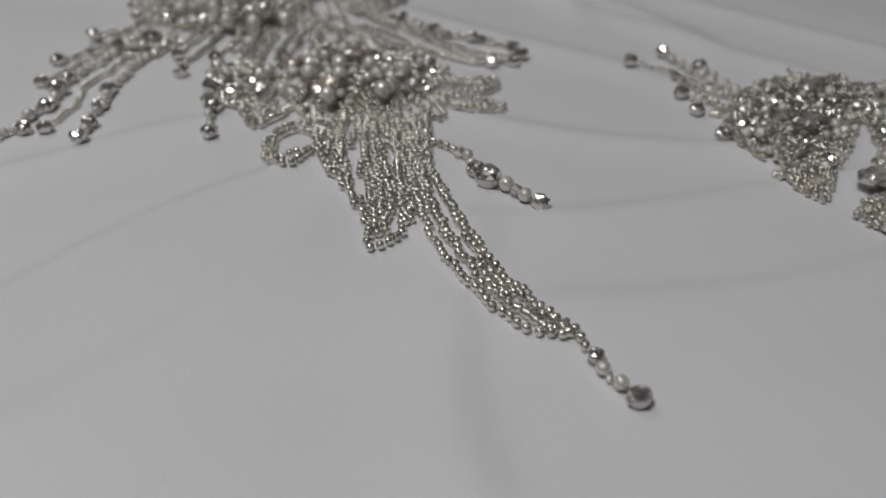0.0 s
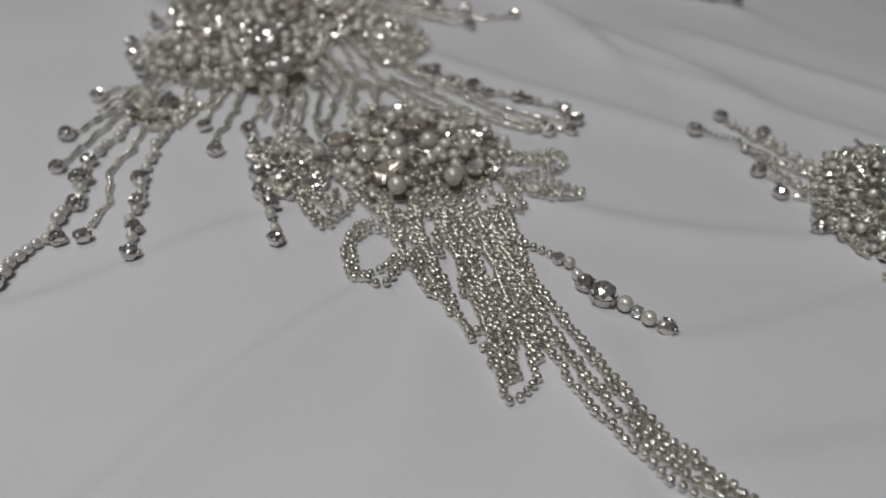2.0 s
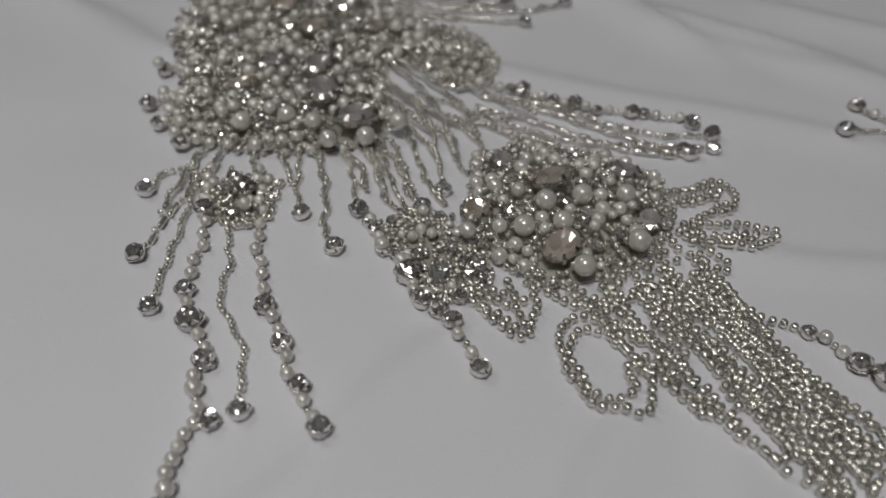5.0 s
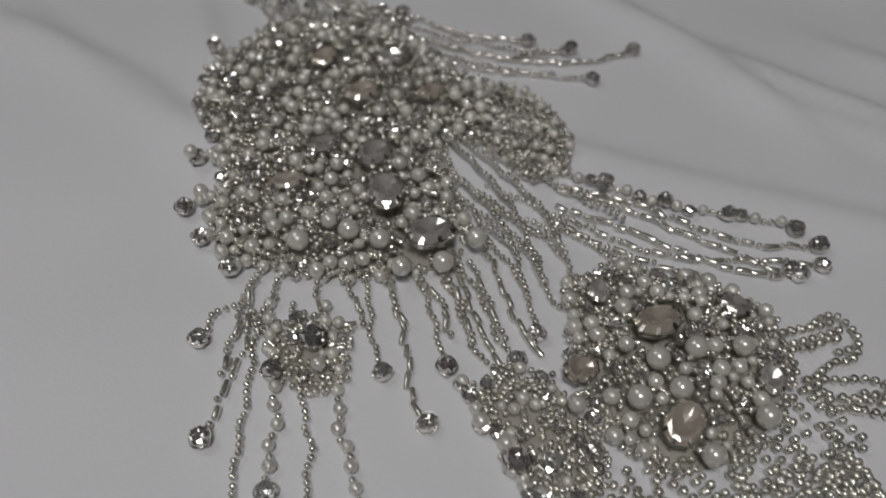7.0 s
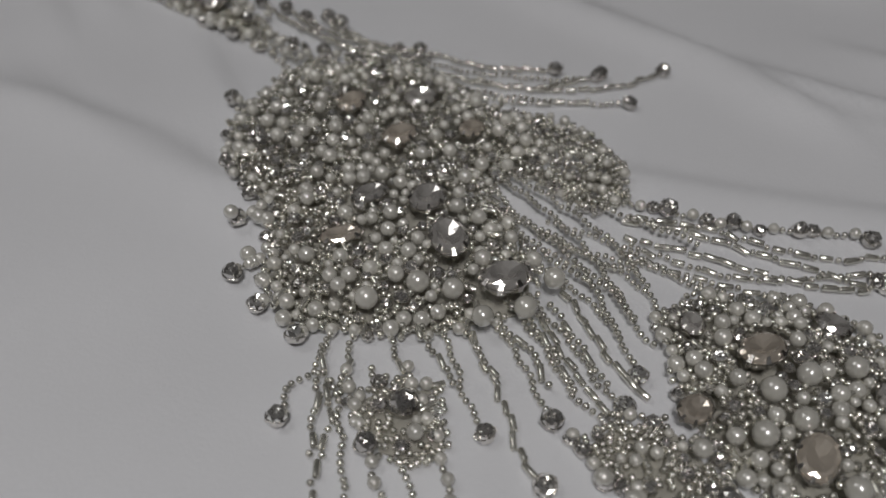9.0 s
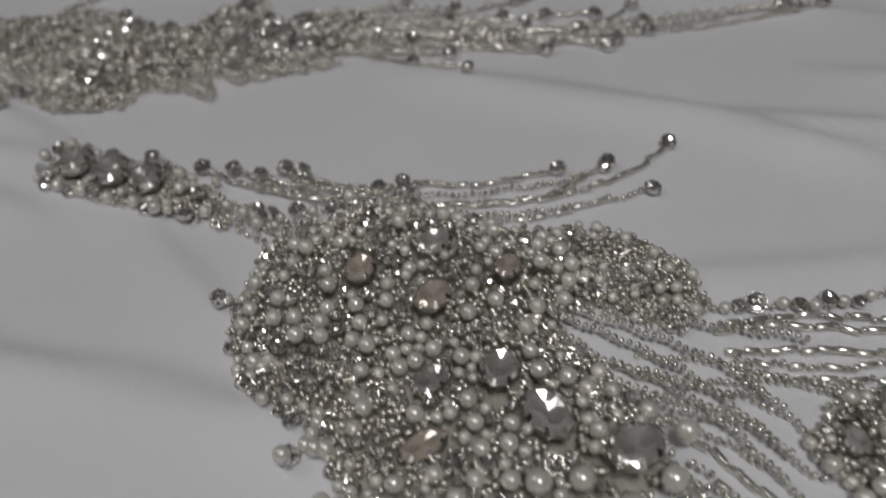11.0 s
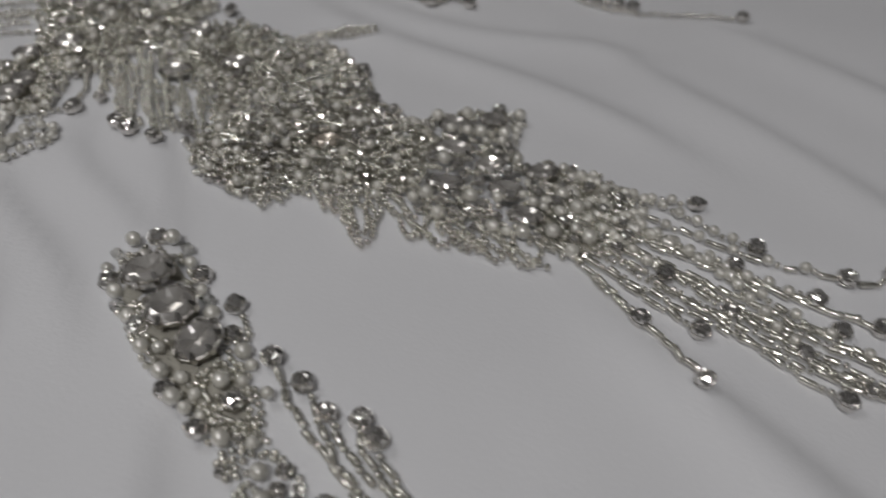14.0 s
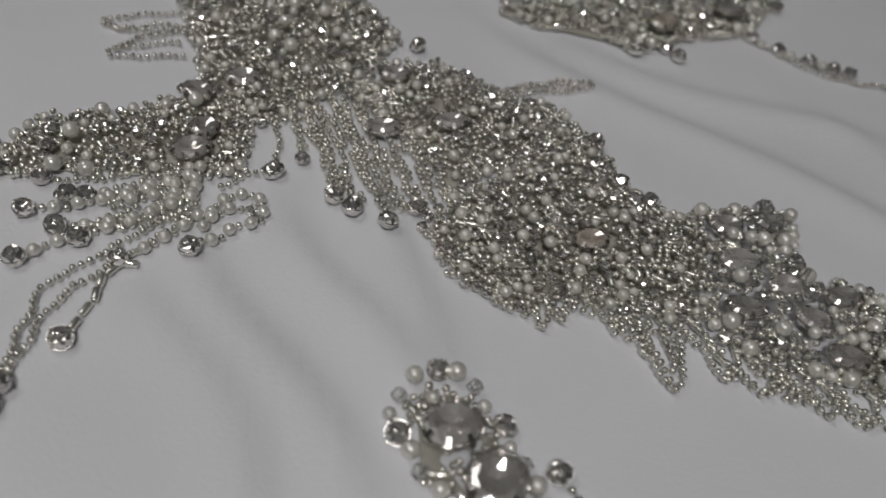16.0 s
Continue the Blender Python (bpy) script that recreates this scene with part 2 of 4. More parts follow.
LENGTH = {"s": 2.1, "S": 2.65, "b": 4.4, "o": 3.2, "q": 2.6, "p": 3.3, "P": 4.4, "L": 6.2, "t": 3.3, "r": 4.4, "R": 5.8, "Q": 7.8}
rand = random.Random(7)
counts = {}


def applique(name_label, x, y):
    ob = tagged(new("beaded_applique"), name_label, "applique", "beaded appliques")
    ob.location = (x * 0.001, y * 0.001, 0)
    return ob


def place(name, mesh, ap, x, y, z, rot, scale, parent=None):
    """Put a shared mesh at x, y, z (mm) as a part of the applique."""
    ob = new(name, mesh)
    ob.parent = parent or ap
    base = Vector((0, 0, 0)) if parent else ap.location
    m = Matrix.LocRotScale(Vector((x, y, z)) * 0.001 - base, rot, Vector(scale) * 0.001)
    ob.matrix_basis = m if not parent else Matrix.Identity(4)
    return ob


def along(dx, dy, dz=0.0, roll=0.0):
    return Vector((dx, dy, dz)).to_track_quat("Z", "Y") @ Euler((0, 0, roll)).to_quaternion()


class Heap:
    """Many small beads joined into one mesh of an applique."""

    def __init__(self, ap):
        self.ap, self.v, self.f, self.n = ap, [], [], 0

    def add(self, verts, faces, x, y, z, rot, scale):
        m = np.array(rot.to_matrix())
        p = (verts * np.array(scale)) @ m.T + np.array((x, y, z))
        self.v.append(p * 0.001 - np.array(self.ap.location))
        self.f += [tuple(i + self.n for i in q) for q in faces]
        self.n += len(p)

    def done(self, name, mat, kind="", label=""):
        if self.n:
            ob = new(name, mesh_from(name, np.concatenate(self.v).tolist(), self.f, mat))
            ob.parent = self.ap
            tagged(ob, label, kind=kind)


def count(ap, key):
    counts[(ap.name, key)] = counts.get((ap.name, key), 0) + 1
    return counts[(ap.name, key)]


spare_pearls = {}


def put(ap, kind, x, y, z, rot, heap, single=False):
    """One bead of a kind with its lowest point near height z (mm above the sheet)."""
    r = RADIUS[kind] * rand.uniform(0.94, 1.06)
    g = float(fold_height(x, y)) * 1000
    if kind in "sSbo":
        long = r * 1.12 if kind != "b" else LENGTH["b"] / 2 * rand.uniform(0.8, 1.1)
        if kind == "o":
            place("glass_bead", GLASS_MESH, ap, x, y, z + g + r, rot, (r, r, r))
        elif kind in "sS" and single and count(ap, "seed") <= 280:
            place("seed_bead", SEED_MESH, ap, x, y, z + g + r, rot, (r, r, long))
        elif kind == "b":
            heap.add(BUGLE_V, BUGLE_F, x, y, z + g + r, rot, (r, r, long))
        else:
            heap.add(SEED_V, SEED_F, x, y, z + g + r, rot, (r, r, long))
    elif kind in "qpPL":
        if count(ap, "pearl") <= 290:
            place("pearl", PEARL_MESH, ap, x, y, z + g + r, rot, (r, r, r))
        else:
            spare_pearls.setdefault(ap.name, Heap(ap)).add(PEARL_V, PEARL_F, x, y, z + g + r, rot, (r, r, r))
    else:
        tilt = Euler((rand.gauss(0, 0.22), rand.gauss(0, 0.22), rand.uniform(0, 6.28))).to_quaternion()
        ob = place("rhinestone", CUP_MESH, ap, x, y, z + g + r * 0.72, tilt, (r, r, r))
        place("crystal", rand.choice(CHATONS), ap, 0, 0, 0, None, (1, 1, 1), ob)


def smooth_path(points, step=0.4):
    """Points along a smooth line through the given ones, evenly spaced."""
    p = [np.array(q, float) for q in points]
    p = [2 * p[0] - p[1]] + p + [2 * p[-1] - p[-2]]
    fine = []
    for a, b, c, d in zip(p, p[1:], p[2:], p[3:]):
        for t in np.linspace(0, 1, 24, endpoint=False):
            fine.append(0.5 * (2 * b + (c - a) * t + (2 * a - 5 * b + 4 * c - d) * t * t + (3 * b - a - 3 * c + d) * t ** 3))
    fine = np.array(fine + [p[-2]])
    s = np.concatenate([[0], np.cumsum(np.hypot(*np.diff(fine, axis=0).T))])
    return fine, s


def strand(ap, fill, end, points, start="", lift=0.0, single=False):
    """A string of beads along a line (mm): the fill repeats, the end letters close it."""
    fine, s = smooth_path(points)
    total = s[-1]
    tail = sum(LENGTH[k] for k in end) - (LENGTH[end[-1]] / 2 if end else 0)
    order, used, i = [], 0.0, 0
    while used + LENGTH[fill[i % len(fill)]] < total - tail and i < 400:
        order.append(fill[i % len(fill)])
        used += LENGTH[order[-1]]
        i += 1
    order += list(end)
    need = used + tail
    gap = total / max(need, 1e-6)
    heap = Heap(ap)
    at = 0.0
    phase = rand.uniform(0, 6)
    for k in order:
        mid = (at + LENGTH[k] / 2) * gap
        at += LENGTH[k]
        mid = min(mid, total)
        x, y = np.interp(mid, s, fine[:, 0]), np.interp(mid, s, fine[:, 1])
        x2, y2 = np.interp(mid + 0.5, s, fine[:, 0]), np.interp(mid + 0.5, s, fine[:, 1])
        x1, y1 = np.interp(mid - 0.5, s, fine[:, 0]), np.interp(mid - 0.5, s, fine[:, 1])
        wob = 0.45 * math.sin(mid * 0.55 + phase)
        nx, ny = -(y2 - y1), x2 - x1
        x, y = x + wob * nx + rand.gauss(0, 0.1), y + wob * ny + rand.gauss(0, 0.1)
        z = lift + 0.15 + 0.35 * abs(math.sin(mid * 0.21 + phase))
        put(ap, k, x, y, z, along(x2 - x1 + rand.gauss(0, 0.12), y2 - y1 + rand.gauss(0, 0.12), rand.gauss(0, 0.12)), heap, single)
    heap.done("bead_string", SEED, "stuff")


def inside(poly, x, y):
    hit = False
    for (x0, y0), (x1, y1) in zip(poly, poly[1:] + poly[:1]):
        if (y0 > y) != (y1 > y) and x < x0 + (y - y0) / (y1 - y0) * (x1 - x0):
            hit = not hit
    return hit


def edge_distance(poly, x, y):
    best = 1e9
    for (x0, y0), (x1, y1) in zip(poly, poly[1:] + poly[:1]):
        dx, dy = x1 - x0, y1 - y0
        t = max(0.0, min(1.0, ((x - x0) * dx + (y - y0) * dy) / (dx * dx + dy * dy + 1e-9)))
        best = min(best, math.hypot(x - x0 - t * dx, y - y0 - t * dy))
    return best


def inset(poly, by):
    """The outline moved inwards by a distance, corner by corner."""
    area = sum(x0 * y1 - x1 * y0 for (x0, y0), (x1, y1) in zip(poly, poly[1:] + poly[:1]))
    side = 1 if area > 0 else -1
    rim = []
    for k, (x, y) in enumerate(poly):
        (xa, ya), (xb, yb) = poly[k - 1], poly[(k + 1) % len(poly)]
        a, b = Vector((x - xa, y - ya)).normalized(), Vector((xb - x, yb - y)).normalized()
        n = Vector((-(a.y + b.y), a.x + b.x)) * side
        n = n.normalized() if n.length > 0.1 else Vector((0, 0))
        moved = (x + n.x * by, y + n.y * by)
        rim.append(moved if inside(poly, *moved) else (x, y))
    return rim


taken = {}


def free(ap, x, y, r):
    """Whether no larger bead lies here; the cells are 6 mm wide."""
    i, j = int(x // 6), int(y // 6)
    for a in range(i - 2, i + 3):
        for b in range(j - 2, j + 3):
            for px, py, pr in taken.get((a, b), ()):
                if math.hypot(px - x, py - y) < (pr + r) * 0.92:
                    return False
    return True


def take(x, y, r):
    taken.setdefault((int(x // 6), int(y // 6)), []).append((x, y, r))


def field(ap, poly, mix, spacing, dome, grain=None, net=True):
    """A closely sewn patch inside an outline (mm): shade-grey net below, pearls and stones above, seed beads between.
    """
    plain = mix in "sS"
    size = 1.25 if mix == "S" else 1.0
    heap = Heap(ap)
    xs, ys = [p[0] for p in poly], [p[1] for p in poly]
    cx, cy = sum(xs) / len(xs), sum(ys) / len(ys)
    bm = bmesh.new()
    rim = inset(poly, 3.0)
    low = [bm.verts.new((x * 0.001 - ap.location.x, y * 0.001 - ap.location.y, 0.0002 + float(fold_height(x, y)))) for x, y in rim]
    high = [bm.verts.new((v.co.x, v.co.y, v.co.z + 0.0006)) for v in low]
    bm.faces.new(high)
    bm.faces.new(low[::-1])
    for k in range(len(low)):
        bm.faces.new((low[k], low[(k + 1) % len(low)], high[(k + 1) % len(low)], high[k]))
    bmesh.ops.triangulate(bm, faces=bm.faces[:])
    if net and not plain:
        part("net_backing", bm, NET, ap, "fine tulle net under the beads, greyed to stand for shade between them")
    else:
        bm.free()
    area = abs(sum(x0 * y1 - x1 * y0 for (x0, y0), (x1, y1) in zip(poly, poly[1:] + poly[:1]))) / 2
    n = int(area / spacing ** 2)
    kinds = [k for k in mix if k not in "sS"]
    plan = []
    for k in kinds:
        share = {"L": 0.03, "P": 0.05, "p": 0.095, "q": 0.085, "r": 0.10, "t": 0.19, "R": 0.05}[k]
        plan += [k] * int(n * share)
    plan.sort(key=lambda k: -RADIUS[k])
    for k in plan:
        for _ in range(14):
            x, y = rand.uniform(min(xs), max(xs)), rand.uniform(min(ys), max(ys))
            if inside(poly, x, y) and free(ap, x, y, RADIUS[k]):
                take(x, y, RADIUS[k])
                d = edge_distance(poly, x, y)
                z = 0.6 + dome * min(1.0, d / 14.0) * rand.uniform(0.55, 1.0)
                put(ap, k, x, y, z, along(rand.uniform(-1, 1), rand.uniform(-1, 1), 0.3), heap)
                break
    rows = int(area / (9.5 * size * size if plain else 2.3))
    for _ in range(rows):
        x, y = rand.uniform(min(xs), max(xs)), rand.uniform(min(ys), max(ys))
        if not inside(poly, x, y):
            continue
        d = edge_distance(poly, x, y)
        a = math.atan2(y - cy, x - cx) + rand.gauss(0, 0.5) if grain is None else radians(grain) + rand.gauss(0, 0.12)
        z = 0.3 + dome * min(1.0, d / 14.0) * rand.uniform(0.5, 1.0)
        for q in range(rand.choice((3, 4, 5, 6)) if grain is None else rand.choice((3, 5, 7))):
            px, py = x + q * 2.3 * size * math.cos(a), y + q * 2.3 * size * math.sin(a)
            if inside(poly, px, py) and free(ap, px, py, 0.9 * size if plain else 0.6):
                take(px, py, size if plain else 0.7)
                put(ap, mix if plain else "b" if rand.random() < 0.06 else "s", px, py, z, along(math.cos(a), math.sin(a), rand.gauss(0, 0.15)), heap)
    heap.done("seed_bead_filling", SEED, "stuff")


def gem(ap, x, y, long, wide, turn, lift, warm=False):
    """A large oval stone in a claw setting; sizes in mm, turn in degrees."""
    g = float(fold_height(x, y)) * 1000
    rot = Euler((rand.gauss(0, 0.1), rand.gauss(0, 0.1), radians(turn))).to_quaternion()
    r = (long / 2.1, wide / 2.1, wide / 2.1 * 0.75)
    ob = place("oval_crystal", OVAL_CUP, ap, x, y, lift + g + r[2], rot, r)
    place("oval_stone", rand.choice(OVALS_WARM if warm else OVALS), ap, 0, 0, 0, None, (1, 1, 1), ob)
    for k in range(8):
        claw = place("claw", CLAW, ap, 0, 0, 0, None, (1, 1, 1), ob)
        claw.rotation_euler = (0, 0, 2 * math.pi * k / 8)
    tagged(ob, "large champagne oval crystal in silver claws" if warm else "large smoky oval crystal in silver claws")
    for k in range(-2, 3):
        take(x + k * long / 5 * math.cos(radians(turn)), y + k * long / 5 * math.sin(radians(turn)), wide / 2 * (1.0 if abs(k) < 2 else 0.7))


def bead(ap, kind, x, y, lift=0.0):
    heap = Heap(ap)
    take(x, y, RADIUS[kind])
    put(ap, kind, x, y, lift, along(rand.uniform(-1, 1), rand.uniform(-1, 1), 0.2), heap)
    heap.done("glass_bead", SEED)


# ---- the appliques ----
first = applique("long silver and ivory beaded applique with fringes and tail", -60, 380)
second = applique("wide beaded applique with scalloped seed bead skirt and long strands", -70, 600)
third = applique("smaller pearl and crystal beaded applique farther up the sheet", -20, 700)
fourth = applique("dense rhinestone beaded applique beside the long one", 115, 265)

# large stones and single beads
bead(first, "r", -88.3, 314.3)
bead(first, "R", -87.4, 301.6)
bead(first, "P", -84.3, 294.9)
bead(first, "p", -83.3, 287.3)
bead(first, "o", -84.4, 281.4)
bead(first, "Q", -76.3, 286.3)
bead(first, "R", -80.5, 274.3)
bead(first, "R", -18.9, 370.1, 1)
bead(first, "R", -4.3, 357.7, 1)
bead(first, "R", 11.6, 346.6, 1)
gem(first, -32.7, 313.8, 15, 11, 20, 3, True)
gem(first, -42.2, 284.2, 14, 10, 35, 3, True)
gem(first, -7.9, 313.7, 10, 8, -40, 2)
gem(first, -12.5, 289.6, 10, 7, 60, 2)
gem(first, -58.6, 307.1, 10, 8, 10, 2, True)
gem(first, -41.8, 329.7, 9, 7, 50, 2)
bead(first, "L", -39.1, 302.9, 4)
bead(first, "L", -27.7, 302.8, 4)
bead(first, "L", -15.4, 299.5, 4)
bead(first, "L", -49.4, 294.0, 4)
bead(first, "L", -38.0, 293.1, 4)
bead(first, "L", -40.3, 274.2, 4)
bead(first, "L", -21.7, 279.2, 4)
bead(first, "P", -55.6, 296.7, 4)
bead(first, "P", -64.8, 297.2, 4)
bead(first, "P", -27.7, 292.0, 4)
bead(first, "Q", -120.2, 338.5, 2)
bead(first, "P", -121.1, 330.1, 2)
bead(first, "R", -132.5, 332.5, 2)
gem(first, -80.3, 361.0, 15, 12, 10, 5)
gem(first, -87.0, 381.5, 16, 11, 75, 5)
gem(first, -85.0, 399.3, 13, 10, 30, 5)
gem(first, -79.6, 430.7, 13, 10, 20, 5, True)
gem(first, -113.3, 396.2, 13, 8, -10, 4, True)
gem(first, -98.7, 409.8, 12, 8, 5, 4)
gem(first, -86.3, 454.7, 12, 9, 40, 4, True)
gem(first, -64.2, 448.0, 12, 9, 0, 4)
gem(first, -57.1, 424.7, 11, 8, 30, 4, True)
bead(first, "L", -91.5, 352.8, 4)
bead(first, "L", -80.1, 350.6, 4)
bead(first, "L", -94.0, 364.7, 4)
bead(first, "L", -101.4, 370.8, 4)
bead(first, "L", -67.8, 356.4, 4)
bead(first, "L", -116.0, 371.2, 4)
bead(first, "P", -121.5, 383.5, 4)
bead(first, "P", -103.8, 386.4, 4)
bead(first, "P", -116.3, 388.7, 4)
bead(first, "P", -138.4, 416.5, 4)
bead(first, "P", -92.5, 426.1, 4)
gem(first, -122.0, 568.6, 14, 13, 25, 0.8)
gem(first, -115.6, 554.8, 14, 13, 25, 0.8)
gem(first, -108.8, 543.4, 13, 12, 40, 1)
bead(first, "o", -131.4, 579.4)
bead(first, "P", -127.4, 583.4)
bead(first, "R", -121.4, 585.2)
bead(first, "P", -117.2, 584.3)
bead(first, "o", -113.3, 581.0)
bead(first, "p", -112.3, 575.7)
bead(first, "R", -108.9, 570.1)
bead(first, "p", -109.0, 564.7)
bead(first, "o", -106.9, 560.2)
bead(first, "P", -106.0, 554.7)
bead(first, "p", -134.1, 575.6)
bead(first, "R", -133.2, 570.6)
bead(first, "P", -131.1, 566.1)
bead(first, "o", -130.0, 560.7)
bead(first, "P", -126.7, 555.8)
bead(first, "R", -124.4, 552.0)
bead(first, "R", -100.8, 547.0)
bead(first, "P", -98.0, 540.5)
bead(first, "p", -96.2, 536.2)
bead(first, "P", -122.4, 544.4)
bead(first, "P", -117.4, 535.7)
bead(first, "R", -115.9, 530.4)
bead(first, "P", -114.1, 527.2, 2)
bead(first, "p", -111.2, 524.3, 2)
bead(first, "R", -108.5, 518.1, 2)
bead(first, "P", -103.1, 530.7, 2)
bead(first, "p", -92.5, 525.7, 2)
bead(first, "R", -100.3, 524.4, 2)
bead(first, "R", -55.6, 485.4, 1)
bead(first, "R", -48.5, 482.1, 1)
bead(first, "P", -65.6, 487.8, 1)
bead(first, "R", -81.3, 494.8, 1)
gem(second, -30.3, 625.3, 10, 8, 0, 1.5)
gem(second, -17.1, 625.3, 10, 8, 20, 1.5)
gem(second, -33.0, 611.5, 13, 9, -10, 1.5)
gem(second, -23.4, 601.9, 10, 8, 10, 1.5)
gem(second, -38.3, 595.5, 12, 8, -10, 1.5)
gem(second, -8.5, 597.0, 11, 8, 0, 1.5)
gem(second, -21.2, 590.3, 11, 8, 0, 1.5)
gem(second, -18.0, 577.8, 11, 8, -20, 1.5)
gem(second, -121.1, 671.7, 12, 8, -10, 1.5)
gem(second, -100.1, 673.9, 12, 8, 0, 1.5)
gem(second, -175.1, 664.2, 11, 9, 20, 1.5)
gem(second, -171.4, 673.3, 10, 8, 60, 1.5)
gem(second, -159.9, 695.9, 11, 9, 0, 1.5)
gem(second, -173.2, 690.6, 10, 8, 0, 1.5)
gem(second, -113.3, 697.5, 10, 8, 0, 1.5)
gem(second, -71.8, 622.6, 10, 8, 0, 1.5, True)
bead(second, "R", -56.0, 664.7, 1)
bead(second, "R", -59.6, 653.2, 1)
bead(second, "R", -54.7, 645.7, 1)
bead(second, "R", -48.7, 637.1, 1)
bead(second, "R", -15.3, 610.7, 1)
bead(second, "R", -13.9, 632.5, 1)
bead(second, "R", -102.7, 715.7, 1)
gem(third, -8.4, 727.9, 13, 9, 30, 3, True)
gem(third, 23.8, 738.2, 13, 9, 10, 3)
gem(fourth, 126.6, 216.6, 12, 9, 10, 2)
gem(fourth, 145.2, 235.7, 12, 9, 40, 2)
gem(fourth, 118.5, 250.9, 13, 10, 20, 4)
gem(fourth, 129.1, 281.4, 12, 9, 20, 4)

# closely sewn patches
field(first, [(-44.6, 273.0), (-38.2, 227.7), (-27.6, 211.9), (-20.4, 187.9), (-12.5, 192.2), (-4.7, 204.3), (-6.5, 232.0), (-4.8, 270.7)], "S", 3.0, 0.4, -82)
field(first, [(-51.4, 287.0), (0.6, 285.2), (0.0, 263.8), (-44.7, 265.0)], "S", 3.0, 0.4, -79)
field(first, [(-71.2, 284.4), (-68.1, 268.4), (-52.1, 269.6), (-44.7, 266.0), (-33.0, 277.3)], "S", 3.0, 0.4, -54)
field(first, [(-2.4, 303.9), (18.3, 301.7), (15.4, 291.2), (-4.4, 287.3)], "S", 3.0, 0.4, 0)
field(first, [(-5.5, 285.3), (16.5, 276.9), (9.1, 272.3), (-5.8, 278.4)], "S", 3.0, 0.4, -18)
field(first, [(-49.0, 336.9), (-30.1, 340.5), (-15.9, 329.6), (-4.2, 322.2), (1.6, 307.0), (-3.4, 290.1), (-14.7, 277.9), (-28.0, 272.4), (-43.5, 271.1), (-54.9, 276.7), (-60.7, 290.7), (-61.7, 307.8)], "PpqPrts", 3.6, 5.0)
field(first, [(-89.3, 312.4), (-76.0, 316.2), (-62.7, 308.8), (-59.7, 289.8), (-65.3, 276.4), (-79.5, 276.4), (-85.4, 283.4), (-87.4, 296.8)], "pqrts", 4.2, 2.0)
field(first, [(-132.8, 347.1), (-120.4, 349.6), (-108.9, 342.0), (-114.8, 323.4), (-125.1, 322.5), (-132.4, 329.5)], "pqrts", 4.0, 2.0)
field(first, [(-99.1, 486.3), (-118.8, 470.4), (-129.4, 457.3), (-133.9, 437.4), (-130.1, 421.6), (-127.7, 416.5), (-131.7, 408.4), (-134.6, 398.5), (-138.7, 392.3), (-138.5, 383.7), (-137.1, 375.9), (-123.0, 364.6), (-105.1, 355.5), (-91.5, 352.8), (-76.0, 350.6), (-65.7, 366.1), (-64.7, 379.1), (-63.5, 399.5), (-41.3, 404.2), (-29.7, 426.4), (-42.8, 440.7), (-49.2, 464.5), (-58.0, 476.3), (-75.7, 482.9)], "PpPqrts", 3.5, 6.0)
field(first, [(-28.4, 429.3), (-18.1, 413.6), (-18.2, 394.2), (-27.4, 378.3), (-41.4, 377.6), (-47.0, 393.6), (-56.0, 409.2), (-48.0, 427.4)], "qpts", 3.6, 2.5)
field(first, [(-97.8, 529.2), (-92.5, 514.8), (-84.2, 501.1), (-70.9, 489.6), (-60.3, 483.0), (-43.0, 477.8), (-51.3, 473.2), (-85.9, 481.0), (-98.6, 490.6), (-99.2, 498.5), (-104.9, 510.8), (-110.2, 523.2)], "Ppqrts", 3.8, 3.0, net=False)
field(first, [(-130.3, 579.0), (-123.7, 583.0), (-114.4, 578.4), (-108.9, 566.9), (-105.0, 550.4), (-98.3, 536.4), (-93.8, 524.9), (-92.7, 512.8), (-101.3, 512.5), (-108.5, 518.1), (-116.0, 529.3), (-123.6, 543.6), (-132.3, 562.2)], "pss", 3.4, 1.0)
field(second, [(-116.9, 634.6), (-108.5, 642.9), (-88.9, 652.2), (-75.3, 664.7), (-61.3, 678.6), (-54.9, 664.7), (-53.4, 646.7), (-47.7, 636.1), (-38.9, 631.6), (-32.9, 623.1), (-48.8, 594.6), (-60.1, 594.8), (-73.1, 599.4), (-85.9, 603.9), (-97.3, 600.2), (-104.3, 606.5), (-113.2, 616.8)], "qtpts", 3.4, 4.0)
field(second, [(-131.3, 690.5), (-112.4, 707.0), (-94.8, 705.5), (-79.4, 690.2), (-59.8, 681.8), (-76.8, 661.6), (-92.2, 652.2), (-108.3, 645.0), (-108.7, 664.5), (-119.5, 677.8)], "pqrts", 4.0, 3.0)
field(second, [(-45.8, 631.9), (-24.5, 633.5), (-4.4, 630.5), (-14.2, 609.6), (-5.4, 593.8), (0.4, 582.1), (-0.4, 565.3), (-11.6, 561.9), (-18.8, 570.6), (-33.3, 577.1), (-45.3, 583.3), (-54.5, 594.7), (-57.4, 610.7)], "PpqPrts", 3.6, 5.0, net=False)
field(second, [(-181.9, 763.2), (-172.4, 698.8), (-161.4, 677.8), (-152.0, 675.4), (-139.3, 685.4), (-127.8, 694.0), (-110.5, 714.5), (-106.6, 720.8), (-117.5, 745.3), (-130.4, 773.4), (-152.7, 780.8)], "Ppqrts", 4.0, 5.0)
field(second, [(-238.0, 659.7), (-223.2, 669.9), (-217.1, 682.7), (-188.5, 685.7), (-172.2, 700.8), (-156.7, 683.6), (-160.8, 655.5), (-175.6, 653.8), (-196.7, 657.4), (-221.9, 657.5)], "Ppqrts", 4.0, 4.0)
